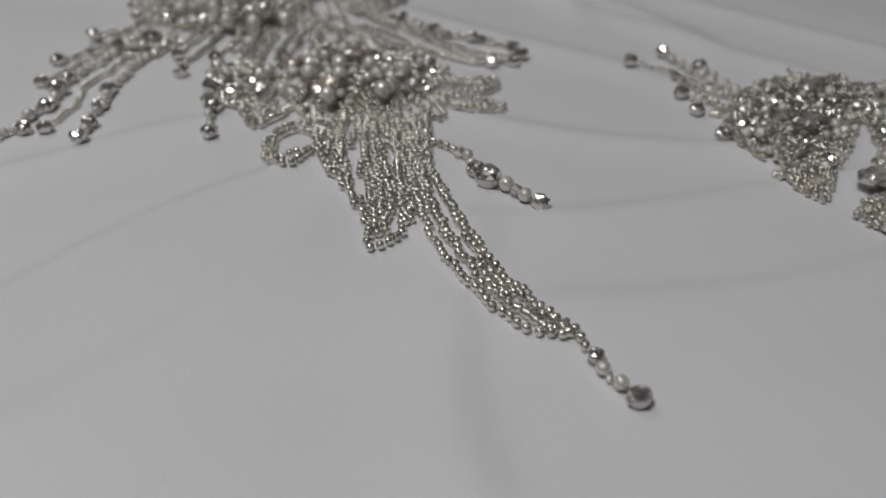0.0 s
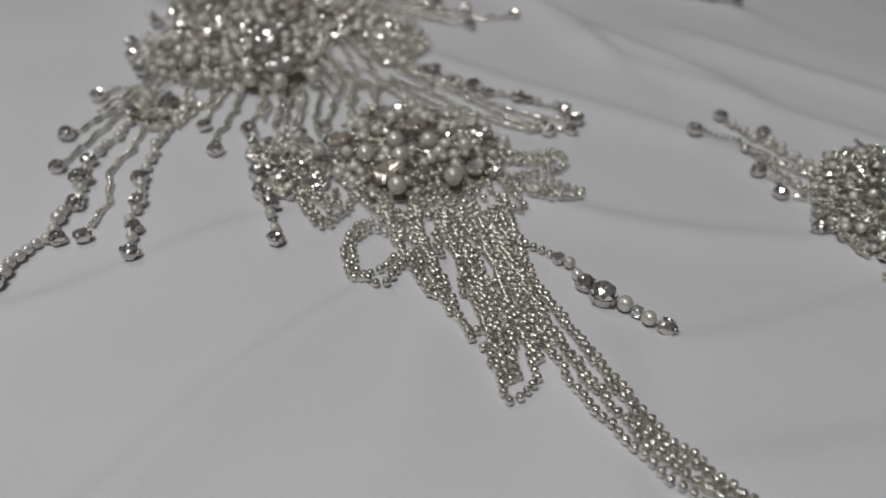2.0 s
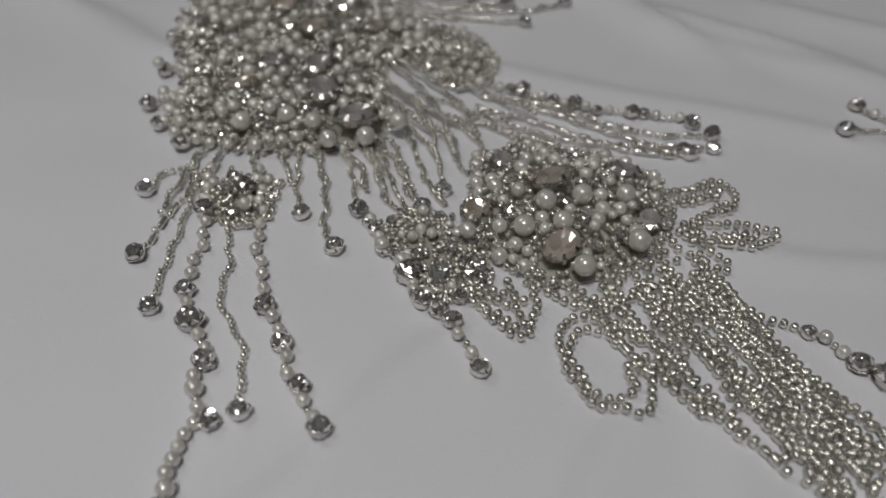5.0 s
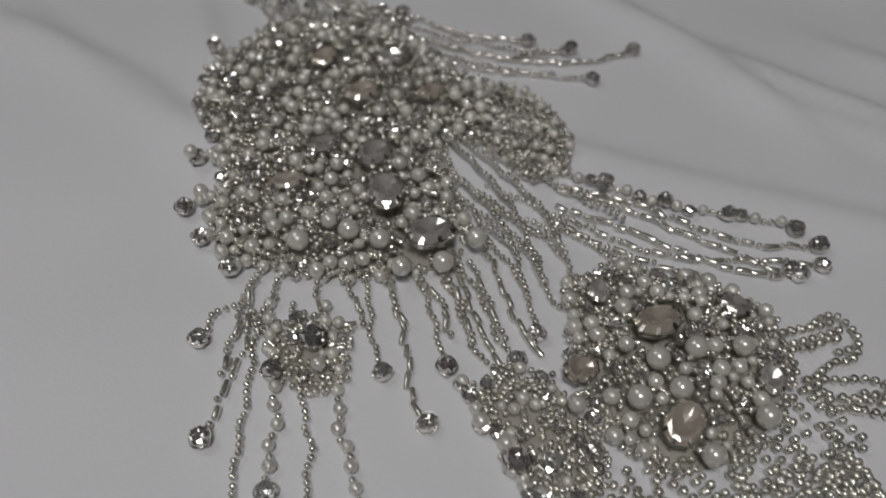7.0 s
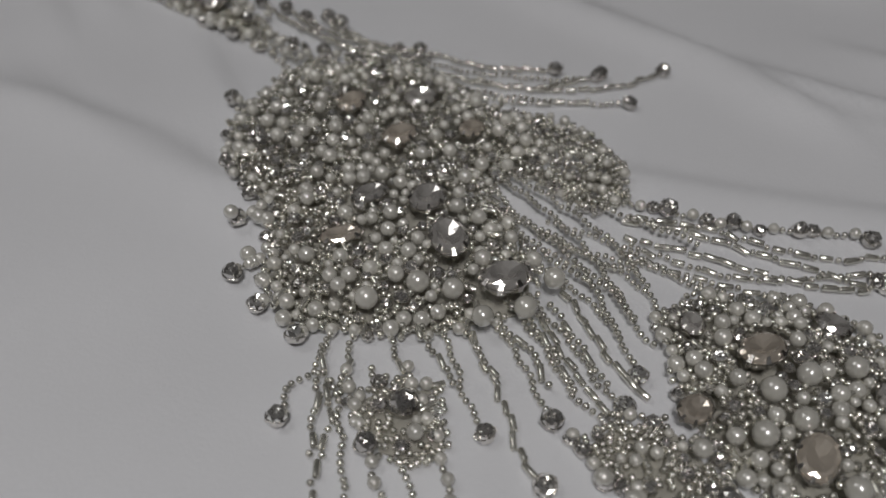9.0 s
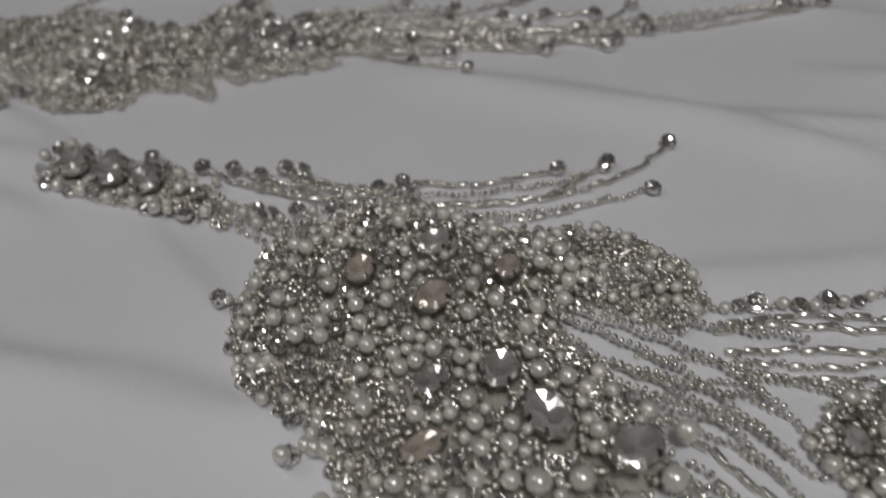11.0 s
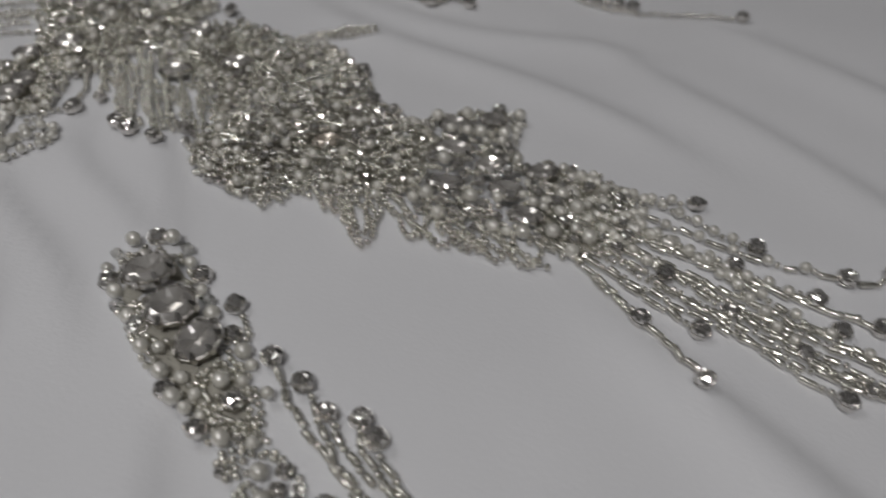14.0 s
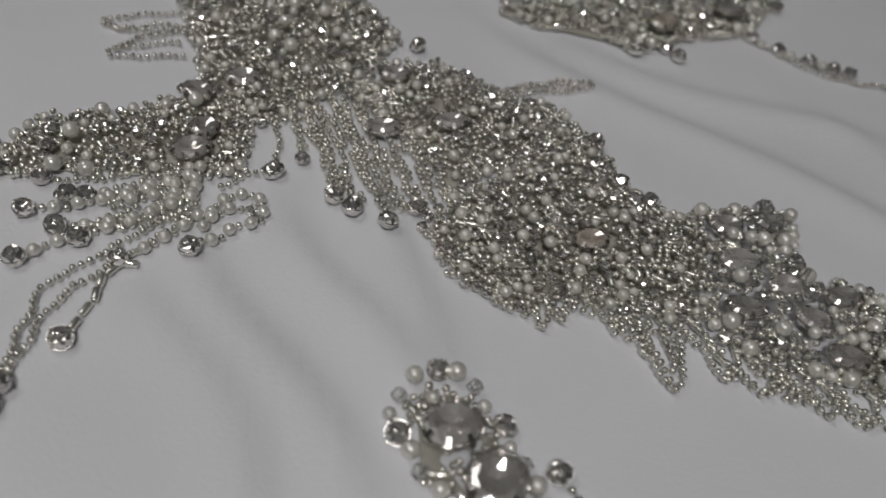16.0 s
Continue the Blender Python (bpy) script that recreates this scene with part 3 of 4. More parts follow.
field(second, [(-112.5, 635.6), (-110.9, 618.8), (-101.1, 606.4), (-92.0, 598.0), (-85.2, 599.8), (-81.5, 615.3), (-94.6, 628.0), (-102.5, 637.5)], "s", 3.0, 0.4, -88)
field(second, [(-81.5, 615.3), (-80.6, 601.7), (-74.8, 593.2), (-69.9, 585.8), (-66.3, 575.4), (-59.8, 585.5), (-58.3, 602.2), (-67.1, 613.9)], "s", 3.0, 0.4, -78)
field(second, [(-58.7, 598.0), (-58.6, 587.7), (-51.6, 577.4), (-43.0, 572.2), (-29.9, 563.8), (-21.1, 559.3), (-14.7, 565.2), (-24.2, 573.8), (-34.9, 583.1), (-47.5, 595.6)], "s", 3.0, 0.4, -63)
field(second, [(-149.6, 690.3), (-145.3, 663.8), (-138.2, 646.5), (-124.2, 637.6), (-109.9, 639.7), (-104.1, 654.2), (-110.1, 673.8), (-125.1, 687.9)], "s", 3.0, 0.4, -77)
field(second, [(-175.5, 655.9), (-187.2, 654.6), (-196.3, 646.0), (-200.0, 637.3), (-186.2, 635.7), (-173.4, 638.9)], "s", 3.0, 0.4, -141)
field(second, [(-6.1, 606.6), (9.5, 596.3), (19.6, 579.9), (10.1, 561.9), (-8.1, 560.9), (-20.0, 569.5)], "pqrts", 4.2, 2.0)
field(third, [(-63.9, 770.0), (-67.6, 736.9), (-55.7, 728.7), (-36.5, 729.1), (-29.4, 718.4), (-22.8, 713.1), (-3.2, 721.1), (13.7, 723.9), (28.7, 728.0), (67.1, 766.5), (75.3, 789.4), (33.8, 822.7), (-24.4, 807.5)], "Ppqrts", 4.2, 4.0)
field(fourth, [(103.2, 283.3), (115.4, 297.6), (128.6, 302.9), (144.9, 298.2), (155.5, 288.5), (120.8, 227.9), (107.5, 225.2), (103.8, 233.3), (94.2, 243.2), (93.5, 259.3)], "pqtrs", 3.8, 5.0)
field(fourth, [(99.2, 227.3), (110.1, 230.0), (118.4, 224.6), (110.3, 208.4), (102.1, 216.9)], "ss", 3.2, 1.0)
field(fourth, [(145.2, 294.5), (161.1, 291.9), (176.3, 276.4), (134.7, 184.6), (119.6, 190.7), (114.7, 201.4), (121.9, 212.3), (138.4, 241.2)], "pqtrs", 3.8, 4.0)

# first applique: the tail and its leaf shaped loops of seed beads
strand(first, "S", "", [(-17.2, 259.6), (-11.5, 229.3), (-5.0, 195.0), (-1.4, 181.5), (5.0, 167.3), (12.6, 155.4), (20.2, 148.2), (28.1, 146.6)], single=True)
strand(first, "S", "", [(-11.7, 252.5), (-6.7, 226.4), (-1.3, 194.5), (3.3, 180.2), (11.4, 168.1), (17.4, 155.2), (24.2, 148.9), (28.1, 146.6)], single=True)
strand(first, "S", "", [(-10.8, 269.1), (-7.1, 237.4), (-0.6, 213.3), (5.1, 193.6), (12.5, 175.8), (21.4, 158.3), (26.2, 151.2), (30.1, 146.6)], single=True)
strand(first, "S", "", [(-5.9, 266.0), (-4.5, 232.0), (1.0, 208.6), (5.1, 189.5), (11.4, 172.2), (18.5, 160.0), (26.2, 150.4), (29.1, 146.6)], single=True)
strand(first, "S", "rpspR", [(27.1, 151.9), (31.0, 145.8), (33.8, 136.4), (40.2, 126.5)], single=True)
strand(first, "S", "", [(-44.6, 270.0), (-41.9, 253.5), (-37.2, 230.1), (-34.3, 224.0), (-32.2, 235.2), (-34.4, 259.6), (-35.1, 273.4)], single=True)
strand(first, "S", "", [(-35.2, 270.4), (-33.2, 240.6), (-28.4, 219.2), (-25.7, 208.3), (-20.7, 214.8), (-24.7, 240.9), (-27.0, 269.5)], single=True)
strand(first, "S", "", [(-26.0, 269.5), (-21.4, 234.2), (-19.9, 204.9), (-20.4, 186.2), (-17.5, 183.5), (-11.6, 191.2), (-12.8, 219.2), (-16.9, 252.5)], single=True)
strand(first, "S", "", [(-20.9, 266.4), (-14.4, 232.0), (-15.1, 204.9), (-16.3, 189.7)])
strand(first, "S", "", [(-12.9, 266.3), (-9.4, 234.8), (-10.2, 209.2), (-8.7, 195.4)])
strand(first, "S", "", [(-23.2, 259.7), (-19.4, 229.2), (-17.9, 209.4), (-17.2, 195.8)])
strand(first, "S", "", [(-29.2, 263.7), (-25.8, 240.8), (-20.6, 219.3), (-19.8, 208.4)])
strand(first, "S", "", [(-38.4, 266.3), (-34.8, 247.2), (-31.3, 231.1)])
strand(first, "S", "", [(-17.8, 273.2), (-13.0, 246.8), (-7.0, 219.1), (-4.8, 201.2)])
strand(first, "S", "", [(-40.7, 259.4), (-40.4, 237.6), (-35.3, 228.2)])
strand(first, "S", "", [(-5.8, 272.8), (-5.0, 240.2)])
strand(first, "S", "", [(-34.6, 251.9), (-41.7, 258.4), (-49.0, 261.8), (-55.3, 255.7), (-57.4, 244.3), (-55.5, 235.2), (-49.1, 227.4), (-43.2, 230.9), (-41.0, 244.2), (-42.9, 251.6)])
strand(first, "S", "", [(-71.3, 280.4), (-68.0, 263.5), (-62.6, 259.2), (-57.5, 266.1), (-54.0, 274.5), (-51.6, 280.9)])
strand(first, "S", "", [(-74.4, 280.4), (-68.1, 268.4), (-62.7, 262.0), (-60.4, 273.1), (-58.9, 280.7)])
strand(first, "S", "", [(-52.0, 273.6), (-44.7, 265.0), (-33.3, 263.5), (-22.0, 266.4)])
strand(first, "S", "", [(-3.3, 302.2), (9.4, 302.5), (19.3, 302.7), (17.3, 291.0), (7.5, 289.2), (-3.4, 287.3)])
strand(first, "S", "", [(-1.4, 296.5), (8.4, 296.2), (15.3, 296.5)])
strand(first, "S", "", [(-4.5, 285.3), (6.6, 284.8), (20.6, 276.6), (11.0, 271.2), (0.9, 277.0), (-5.8, 279.4)])
strand(first, "S", "", [(-3.6, 283.3), (5.3, 279.0), (15.5, 276.0)])
strand(first, "S", "rpspRQPoPR", [(-9.0, 264.2), (-5.5, 251.5), (0.3, 243.9), (6.8, 237.1), (10.5, 224.1), (18.9, 215.2), (27.5, 207.0)], single=True)
strand(first, "S", "", [(-13.9, 264.4), (-8.5, 231.1), (-2.1, 201.0), (2.4, 184.5), (8.1, 168.7), (15.5, 157.6), (23.2, 149.7), (29.1, 146.6)], single=True)
strand(first, "S", "", [(-36.8, 250.0), (-41.9, 253.5), (-48.0, 257.0), (-53.3, 253.8), (-55.3, 243.5), (-53.2, 236.4), (-49.2, 232.5), (-44.7, 237.2), (-43.0, 244.1)])

# first applique: hanging fringes
strand(first, "p", "PR", [(-141.8, 257.6), (-148.1, 249.3), (-152.0, 236.0)])
strand(first, "s", "R", [(-129.4, 365.9), (-135.2, 358.9), (-142.2, 356.7), (-148.0, 349.0)])
strand(first, "bs", "R", [(-132.3, 360.3), (-137.0, 343.6), (-144.2, 333.2), (-148.3, 325.7), (-152.5, 320.0)])
strand(first, "s", "R", [(-132.0, 354.8), (-135.7, 340.3), (-140.7, 326.1), (-145.5, 312.8), (-149.2, 301.9), (-150.0, 298.0)])
strand(first, "ps", "RpsQpspRpPspR", [(-128.0, 356.9), (-131.6, 337.8), (-134.5, 319.3), (-137.4, 312.8), (-141.1, 300.1), (-140.7, 289.1), (-138.1, 278.0), (-140.8, 271.3), (-142.5, 264.6), (-140.0, 256.0)])
strand(first, "s", "R", [(-122.6, 354.4), (-124.5, 335.6), (-127.5, 321.7), (-128.5, 309.0), (-132.4, 298.5), (-132.2, 289.5), (-129.7, 276.3), (-132.2, 262.6), (-133.0, 257.0)])
strand(first, "ps", "RpspRpspRpspR", [(-114.3, 351.4), (-116.7, 327.2), (-120.6, 312.3), (-120.5, 303.3), (-122.0, 289.7), (-120.6, 281.6), (-120.1, 272.5), (-120.8, 265.5), (-119.6, 260.6), (-118.4, 253.9), (-117.0, 245.0)])
strand(first, "s", "R", [(-102.1, 360.2), (-101.7, 350.6), (-105.3, 335.7), (-106.0, 324.0)])
strand(first, "b", "R", [(-95.9, 361.2), (-95.8, 348.3), (-98.0, 328.7), (-101.3, 314.8), (-100.5, 306.0)])
strand(first, "s", "R", [(-87.6, 358.7), (-87.2, 341.9), (-89.1, 328.5), (-90.0, 320.0)])
strand(first, "s", "R", [(-80.3, 359.9), (-80.0, 340.3), (-81.1, 329.4), (-80.1, 319.1), (-74.0, 308.4), (-70.0, 298.0), (-64.9, 285.6)])
strand(first, "s", "R", [(-75.1, 362.1), (-72.9, 338.2), (-73.9, 324.3), (-71.9, 316.2)])
strand(first, "b", "", [(-74.0, 358.8), (-76.9, 337.0), (-77.0, 320.2), (-78.1, 311.2)])
strand(first, "s", "R", [(-65.7, 369.4), (-60.4, 348.7), (-60.5, 335.6), (-63.6, 322.7)])
strand(first, "b", "", [(-63.6, 364.9), (-65.7, 343.1), (-66.7, 325.7), (-64.7, 315.5)])
strand(first, "s", "", [(-61.4, 371.0), (-51.8, 351.1), (-54.3, 337.0), (-53.3, 328.6)])
strand(first, "s", "", [(-60.3, 377.3), (-48.1, 358.6), (-44.3, 345.2), (-47.0, 332.9)])
strand(first, "s", "", [(-54.7, 382.0), (-41.4, 364.7), (-33.0, 347.5), (-28.3, 336.6)])
strand(first, "s", "", [(-62.4, 385.4), (-51.4, 366.2), (-36.2, 351.8), (-24.0, 336.0)])
strand(first, "ps", "RpspR", [(-81.2, 298.7), (-83.5, 286.2), (-80.6, 275.0), (-79.4, 266.7), (-78.3, 258.2), (-77.0, 252.0)])
strand(first, "psps", "rpPrpQpR", [(-87.3, 316.2), (-87.4, 302.6), (-83.3, 294.9), (-84.4, 283.4), (-83.5, 278.4)])

# first applique: strands towards the second applique
strand(first, "psspr", "R", [(-32.7, 381.0), (-18.9, 370.1), (-4.4, 356.6), (12.6, 346.5), (23.8, 339.4), (28.4, 334.7)])
strand(first, "bs", "R", [(-33.7, 372.4), (-19.9, 361.8), (-6.5, 346.5), (4.9, 333.9), (11.9, 324.3), (18.2, 319.3)])
strand(first, "b", "R", [(-38.1, 366.4), (-20.1, 350.4), (-5.2, 333.4), (9.6, 322.4), (17.4, 321.2)])
strand(first, "sb", "R", [(-31.6, 373.3), (-13.5, 360.4), (-0.4, 346.1), (13.8, 333.8), (30.8, 327.0)])
strand(first, "ssb", "R", [(-38.2, 363.3), (-20.7, 342.6), (-2.8, 332.8), (14.3, 326.9), (27.5, 320.0)])
strand(first, "bs", "", [(-42.5, 361.7), (-31.9, 348.5), (-18.7, 335.4), (-7.8, 327.0)])

# first applique: dense body
strand(first, "ps", "R", [(-124.6, 420.1), (-130.8, 417.7), (-137.0, 417.0)], lift=0.8)
strand(first, "p", "", [(-124.6, 420.1), (-131.0, 417.3), (-137.3, 416.3)], lift=1.2)
strand(first, "ps", "R", [(-130.4, 399.4), (-137.7, 399.8), (-144.0, 398.0)], lift=0.8)
strand(first, "p", "", [(-130.4, 399.4), (-137.9, 399.6), (-144.3, 397.7)], lift=1.2)
strand(first, "ps", "R", [(-133.2, 384.7), (-137.3, 382.9), (-141.5, 384.5)], lift=0.8)
strand(first, "p", "", [(-133.2, 384.7), (-137.4, 383.6), (-141.7, 385.9)], lift=1.2)
strand(first, "ps", "R", [(-129.6, 370.4), (-131.7, 371.4), (-135.9, 370.4)], lift=0.8)
strand(first, "p", "", [(-129.6, 370.4), (-131.7, 371.4), (-135.9, 370.4)], lift=1.2)
strand(first, "ps", "R", [(-114.2, 470.8), (-118.8, 471.5), (-120.8, 474.2)], lift=0.8)
strand(first, "p", "", [(-114.2, 470.8), (-118.8, 471.5), (-120.8, 474.2)], lift=1.2)
strand(first, "ps", "R", [(-121.0, 442.6), (-127.6, 445.0), (-131.9, 445.3)], lift=0.8)
strand(first, "p", "", [(-121.0, 442.6), (-127.6, 445.0), (-131.9, 445.3)], lift=1.2)
strand(first, "Ps", "", [(-134.7, 401.7), (-139.0, 401.8), (-144.3, 398.8)], lift=0.6)
strand(first, "Ps", "", [(-134.5, 392.2), (-138.7, 390.1), (-141.8, 386.9)], lift=0.6)
strand(first, "Ps", "", [(-128.7, 412.0), (-133.0, 415.7), (-137.3, 416.3)], lift=0.6)
strand(first, "s", "", [(-62.3, 415.8), (-58.1, 402.4), (-53.6, 384.1), (-51.4, 366.2), (-52.9, 348.3), (-54.3, 337.0)], lift=2)
strand(first, "s", "", [(-59.1, 414.2), (-52.6, 398.1), (-45.7, 376.0), (-42.6, 360.7), (-44.3, 345.2)], lift=2)
strand(first, "s", "", [(-55.0, 415.6), (-43.9, 396.4), (-37.0, 378.2), (-28.4, 365.5), (-20.0, 353.5)], lift=2)
strand(first, "s", "", [(-51.9, 416.9), (-38.2, 402.2), (-30.2, 390.8), (-27.4, 379.3)], lift=2)
strand(first, "s", "", [(-71.2, 385.2), (-64.7, 378.0), (-61.3, 361.5), (-54.0, 348.4), (-55.3, 336.9)], lift=2)
strand(first, "s", "", [(-62.4, 409.9), (-62.4, 387.7), (-58.1, 371.6), (-57.1, 355.8), (-61.5, 334.4)], lift=2)
strand(first, "s", "", [(-66.8, 391.6), (-58.1, 375.9), (-51.5, 360.2), (-42.8, 350.8)], lift=2)
strand(first, "sssb", "", [(-123.4, 376.9), (-127.3, 369.2), (-132.3, 361.4), (-145.0, 335.5)], lift=1)
strand(first, "sssb", "", [(-119.2, 373.5), (-124.0, 362.4), (-132.8, 348.3)], lift=1)
strand(first, "sssb", "", [(-112.8, 370.0), (-114.5, 357.3), (-116.2, 348.1)], lift=1)
strand(first, "sssb", "", [(-104.4, 367.4), (-106.1, 354.4), (-105.7, 338.6)], lift=1)
strand(first, "sssb", "", [(-97.9, 358.9), (-95.6, 351.7), (-96.5, 336.1)], lift=1)
strand(first, "sssb", "", [(-87.4, 352.8), (-84.1, 340.3), (-86.2, 328.4)], lift=1)
strand(first, "sssb", "", [(-79.1, 350.6), (-79.0, 338.1), (-81.1, 324.3)], lift=1)
strand(first, "sssb", "", [(-70.8, 353.1), (-71.8, 336.1), (-72.9, 322.3)], lift=1)

# first applique: upper arm with three large stones
strand(first, "s", "R", [(-103.1, 545.0), (-96.5, 545.8), (-100.0, 557.0)])
strand(first, "sb", "R", [(-63.3, 482.6), (-69.8, 488.9), (-79.0, 504.8), (-87.1, 521.2), (-91.0, 537.0)], lift=1)
strand(first, "sb", "R", [(-57.6, 483.2), (-62.3, 485.8), (-73.3, 496.8), (-79.0, 508.3), (-84.0, 528.0)], lift=1)
strand(first, "sb", "R", [(-55.9, 481.7), (-60.0, 486.6), (-66.0, 493.7), (-74.8, 506.0), (-79.1, 518.9)], lift=1)
strand(first, "sb", "R", [(-50.8, 482.4), (-56.7, 486.4), (-61.7, 492.1), (-66.8, 500.7), (-69.0, 509.8)], lift=1)
strand(first, "sb", "R", [(-50.8, 481.5), (-57.9, 485.6), (-64.8, 494.4), (-71.6, 505.9), (-71.7, 515.6)], lift=1)
strand(first, "b", "R", [(-49.8, 480.2), (-42.1, 475.9), (-33.6, 464.0), (-19.6, 454.9), (-10.0, 449.0)])
strand(first, "s", "R", [(-51.1, 478.4), (-46.7, 472.1), (-37.7, 461.4), (-27.6, 454.4), (-15.5, 445.1), (1.0, 439.0)])
strand(first, "bb", "R", [(-52.4, 474.4), (-47.7, 465.4), (-34.9, 451.4), (-18.0, 439.2), (-5.7, 434.3), (2.1, 432.0), (8.9, 430.9), (25.0, 432.0)])
strand(first, "s", "R", [(-53.7, 470.4), (-50.5, 462.3), (-41.8, 451.2), (-33.1, 442.3), (-11.8, 427.9), (3.0, 421.0)])
strand(first, "bs", "R", [(-48.0, 465.4), (-34.5, 452.3), (-20.3, 442.3), (2.8, 439.4)])
strand(first, "bs", "", [(-51.6, 456.5), (-38.1, 442.8), (-24.9, 434.1), (-8.7, 427.7)])

# second applique: scalloped skirt of seed beads
strand(second, "s", "", [(-110.1, 637.6), (-113.2, 628.3), (-111.0, 617.8), (-105.1, 621.8), (-104.1, 632.2)], lift=0.5)
strand(second, "s", "", [(-104.5, 628.0), (-104.6, 615.6), (-101.0, 607.4), (-96.8, 617.5)], lift=0.5)
strand(second, "s", "", [(-98.4, 623.8), (-101.0, 607.4), (-99.3, 602.3), (-93.3, 607.2), (-90.8, 621.7)], lift=0.5)
strand(second, "s", "", [(-93.1, 621.7), (-93.5, 605.2), (-93.3, 596.0), (-88.0, 605.0), (-85.5, 619.6)], lift=0.5)
strand(second, "s", "", [(-87.8, 619.6), (-88.2, 603.0), (-87.6, 597.8), (-82.3, 607.0), (-81.1, 619.6)], lift=0.5)
strand(second, "s", "", [(-80.2, 617.4), (-82.7, 602.8), (-79.4, 601.6), (-74.8, 615.2)], lift=0.5)
strand(second, "s", "", [(-77.0, 615.3), (-76.4, 599.4), (-73.8, 592.1), (-69.0, 606.5)], lift=0.5)
strand(second, "s", "", [(-70.8, 610.8), (-69.9, 597.2), (-69.9, 584.8), (-64.3, 598.0), (-62.9, 610.7)], lift=0.5)
strand(second, "s", "", [(-65.4, 608.6), (-68.3, 590.9), (-66.4, 574.5), (-59.8, 585.5), (-58.3, 602.2)], lift=0.5)
strand(second, "s", "", [(-61.4, 604.2), (-62.8, 589.7), (-63.7, 580.5)], lift=0.5)
strand(second, "s", "", [(-58.7, 598.0), (-54.3, 585.4), (-51.8, 575.3), (-45.2, 585.3), (-48.7, 595.6)], lift=0.5)
strand(second, "s", "", [(-53.4, 594.7), (-50.1, 581.3), (-43.0, 571.1), (-36.5, 579.1), (-42.3, 590.4)], lift=0.5)
strand(second, "s", "", [(-47.1, 588.4), (-41.2, 578.1), (-35.2, 569.0), (-31.1, 576.0), (-34.8, 584.1)], lift=0.5)
strand(second, "s", "", [(-40.7, 583.2), (-33.6, 573.0), (-29.9, 563.8), (-23.4, 570.7), (-29.6, 579.0)], lift=0.5)
strand(second, "s", "", [(-33.0, 579.0), (-27.0, 569.8), (-22.3, 559.5), (-15.6, 567.4), (-23.2, 573.8)], lift=0.5)
strand(second, "s", "", [(-54.4, 595.8), (-51.0, 583.3), (-48.2, 577.2)], lift=0.5)
strand(second, "s", "", [(-43.2, 581.2), (-37.2, 573.0), (-33.1, 567.0)], lift=0.5)
strand(second, "s", "", [(-76.3, 611.0), (-74.2, 599.4), (-73.5, 595.2)], lift=0.5)
strand(second, "s", "", [(-99.7, 632.2), (-101.1, 617.6), (-100.7, 610.4)], lift=0.5)
strand(second, "s", "", [(-67.1, 613.9), (-67.6, 598.1), (-68.4, 589.9)], lift=0.5)
strand(second, "s", "", [(-27.7, 573.8), (-22.8, 565.6), (-15.5, 557.9)], lift=0.5)
strand(second, "s", "r", [(-148.7, 688.1), (-145.6, 673.9), (-145.5, 660.8)], lift=0.5)
strand(second, "s", "", [(-143.2, 689.9), (-141.3, 673.4), (-139.5, 656.0)], lift=0.5)
strand(second, "s", "R", [(-140.0, 689.7), (-138.5, 668.0), (-138.4, 644.5)], lift=0.5)
strand(second, "s", "R", [(-134.6, 690.4), (-134.1, 666.2), (-134.0, 639.0)], lift=0.5)
strand(second, "s", "R", [(-130.5, 687.4), (-129.0, 659.2), (-125.5, 633.0)], lift=0.5)
strand(second, "s", "", [(-125.4, 684.9), (-124.1, 661.2), (-121.2, 646.9)], lift=0.5)
strand(second, "s", "R", [(-122.4, 681.9), (-118.8, 661.6), (-116.4, 639.8)], lift=0.5)
strand(second, "s", "", [(-118.2, 679.8), (-112.5, 658.5), (-110.8, 641.9)], lift=0.5)
strand(second, "s", "", [(-113.0, 676.7), (-108.2, 658.5), (-106.2, 643.9)], lift=0.5)
strand(second, "s", "", [(-133.7, 688.3), (-130.8, 670.5), (-128.7, 645.1)], lift=0.5)
strand(second, "s", "", [(-127.5, 685.7), (-124.5, 668.6), (-122.0, 648.8)], lift=0.5)
strand(second, "s", "", [(-106.8, 673.8), (-102.3, 661.4), (-99.2, 649.1)], lift=0.5)
strand(second, "s", "", [(-142.3, 688.7), (-140.4, 671.3), (-135.9, 648.1)], lift=0.5)
strand(second, "s", "", [(-100.1, 673.9), (-95.5, 663.6), (-91.0, 653.2)], lift=0.5)
strand(second, "s", "", [(-116.2, 677.8), (-110.9, 663.6), (-106.3, 654.3)], lift=0.5)
strand(second, "s", "R", [(-152.3, 685.4), (-151.4, 669.4), (-153.4, 656.1)], lift=0.5)
strand(second, "s", "", [(-77.9, 693.5), (-63.0, 695.7), (-49.2, 693.5), (-51.9, 690.7), (-67.8, 691.4), (-79.7, 688.0)])
strand(second, "s", "", [(-79.3, 691.2), (-65.4, 694.2), (-52.9, 692.6)])
strand(second, "s", "", [(-176.5, 726.3), (-188.5, 723.5), (-199.7, 713.6), (-189.4, 712.0), (-176.6, 712.4)])
strand(second, "s", "", [(-175.8, 736.8), (-190.6, 736.1), (-202.5, 731.1), (-191.3, 726.7), (-176.4, 728.4)])
strand(second, "s", "", [(-176.4, 729.4), (-187.9, 729.8), (-198.7, 726.9)])
strand(second, "s", "", [(-178.1, 719.9), (-189.9, 718.3), (-197.5, 715.5)])

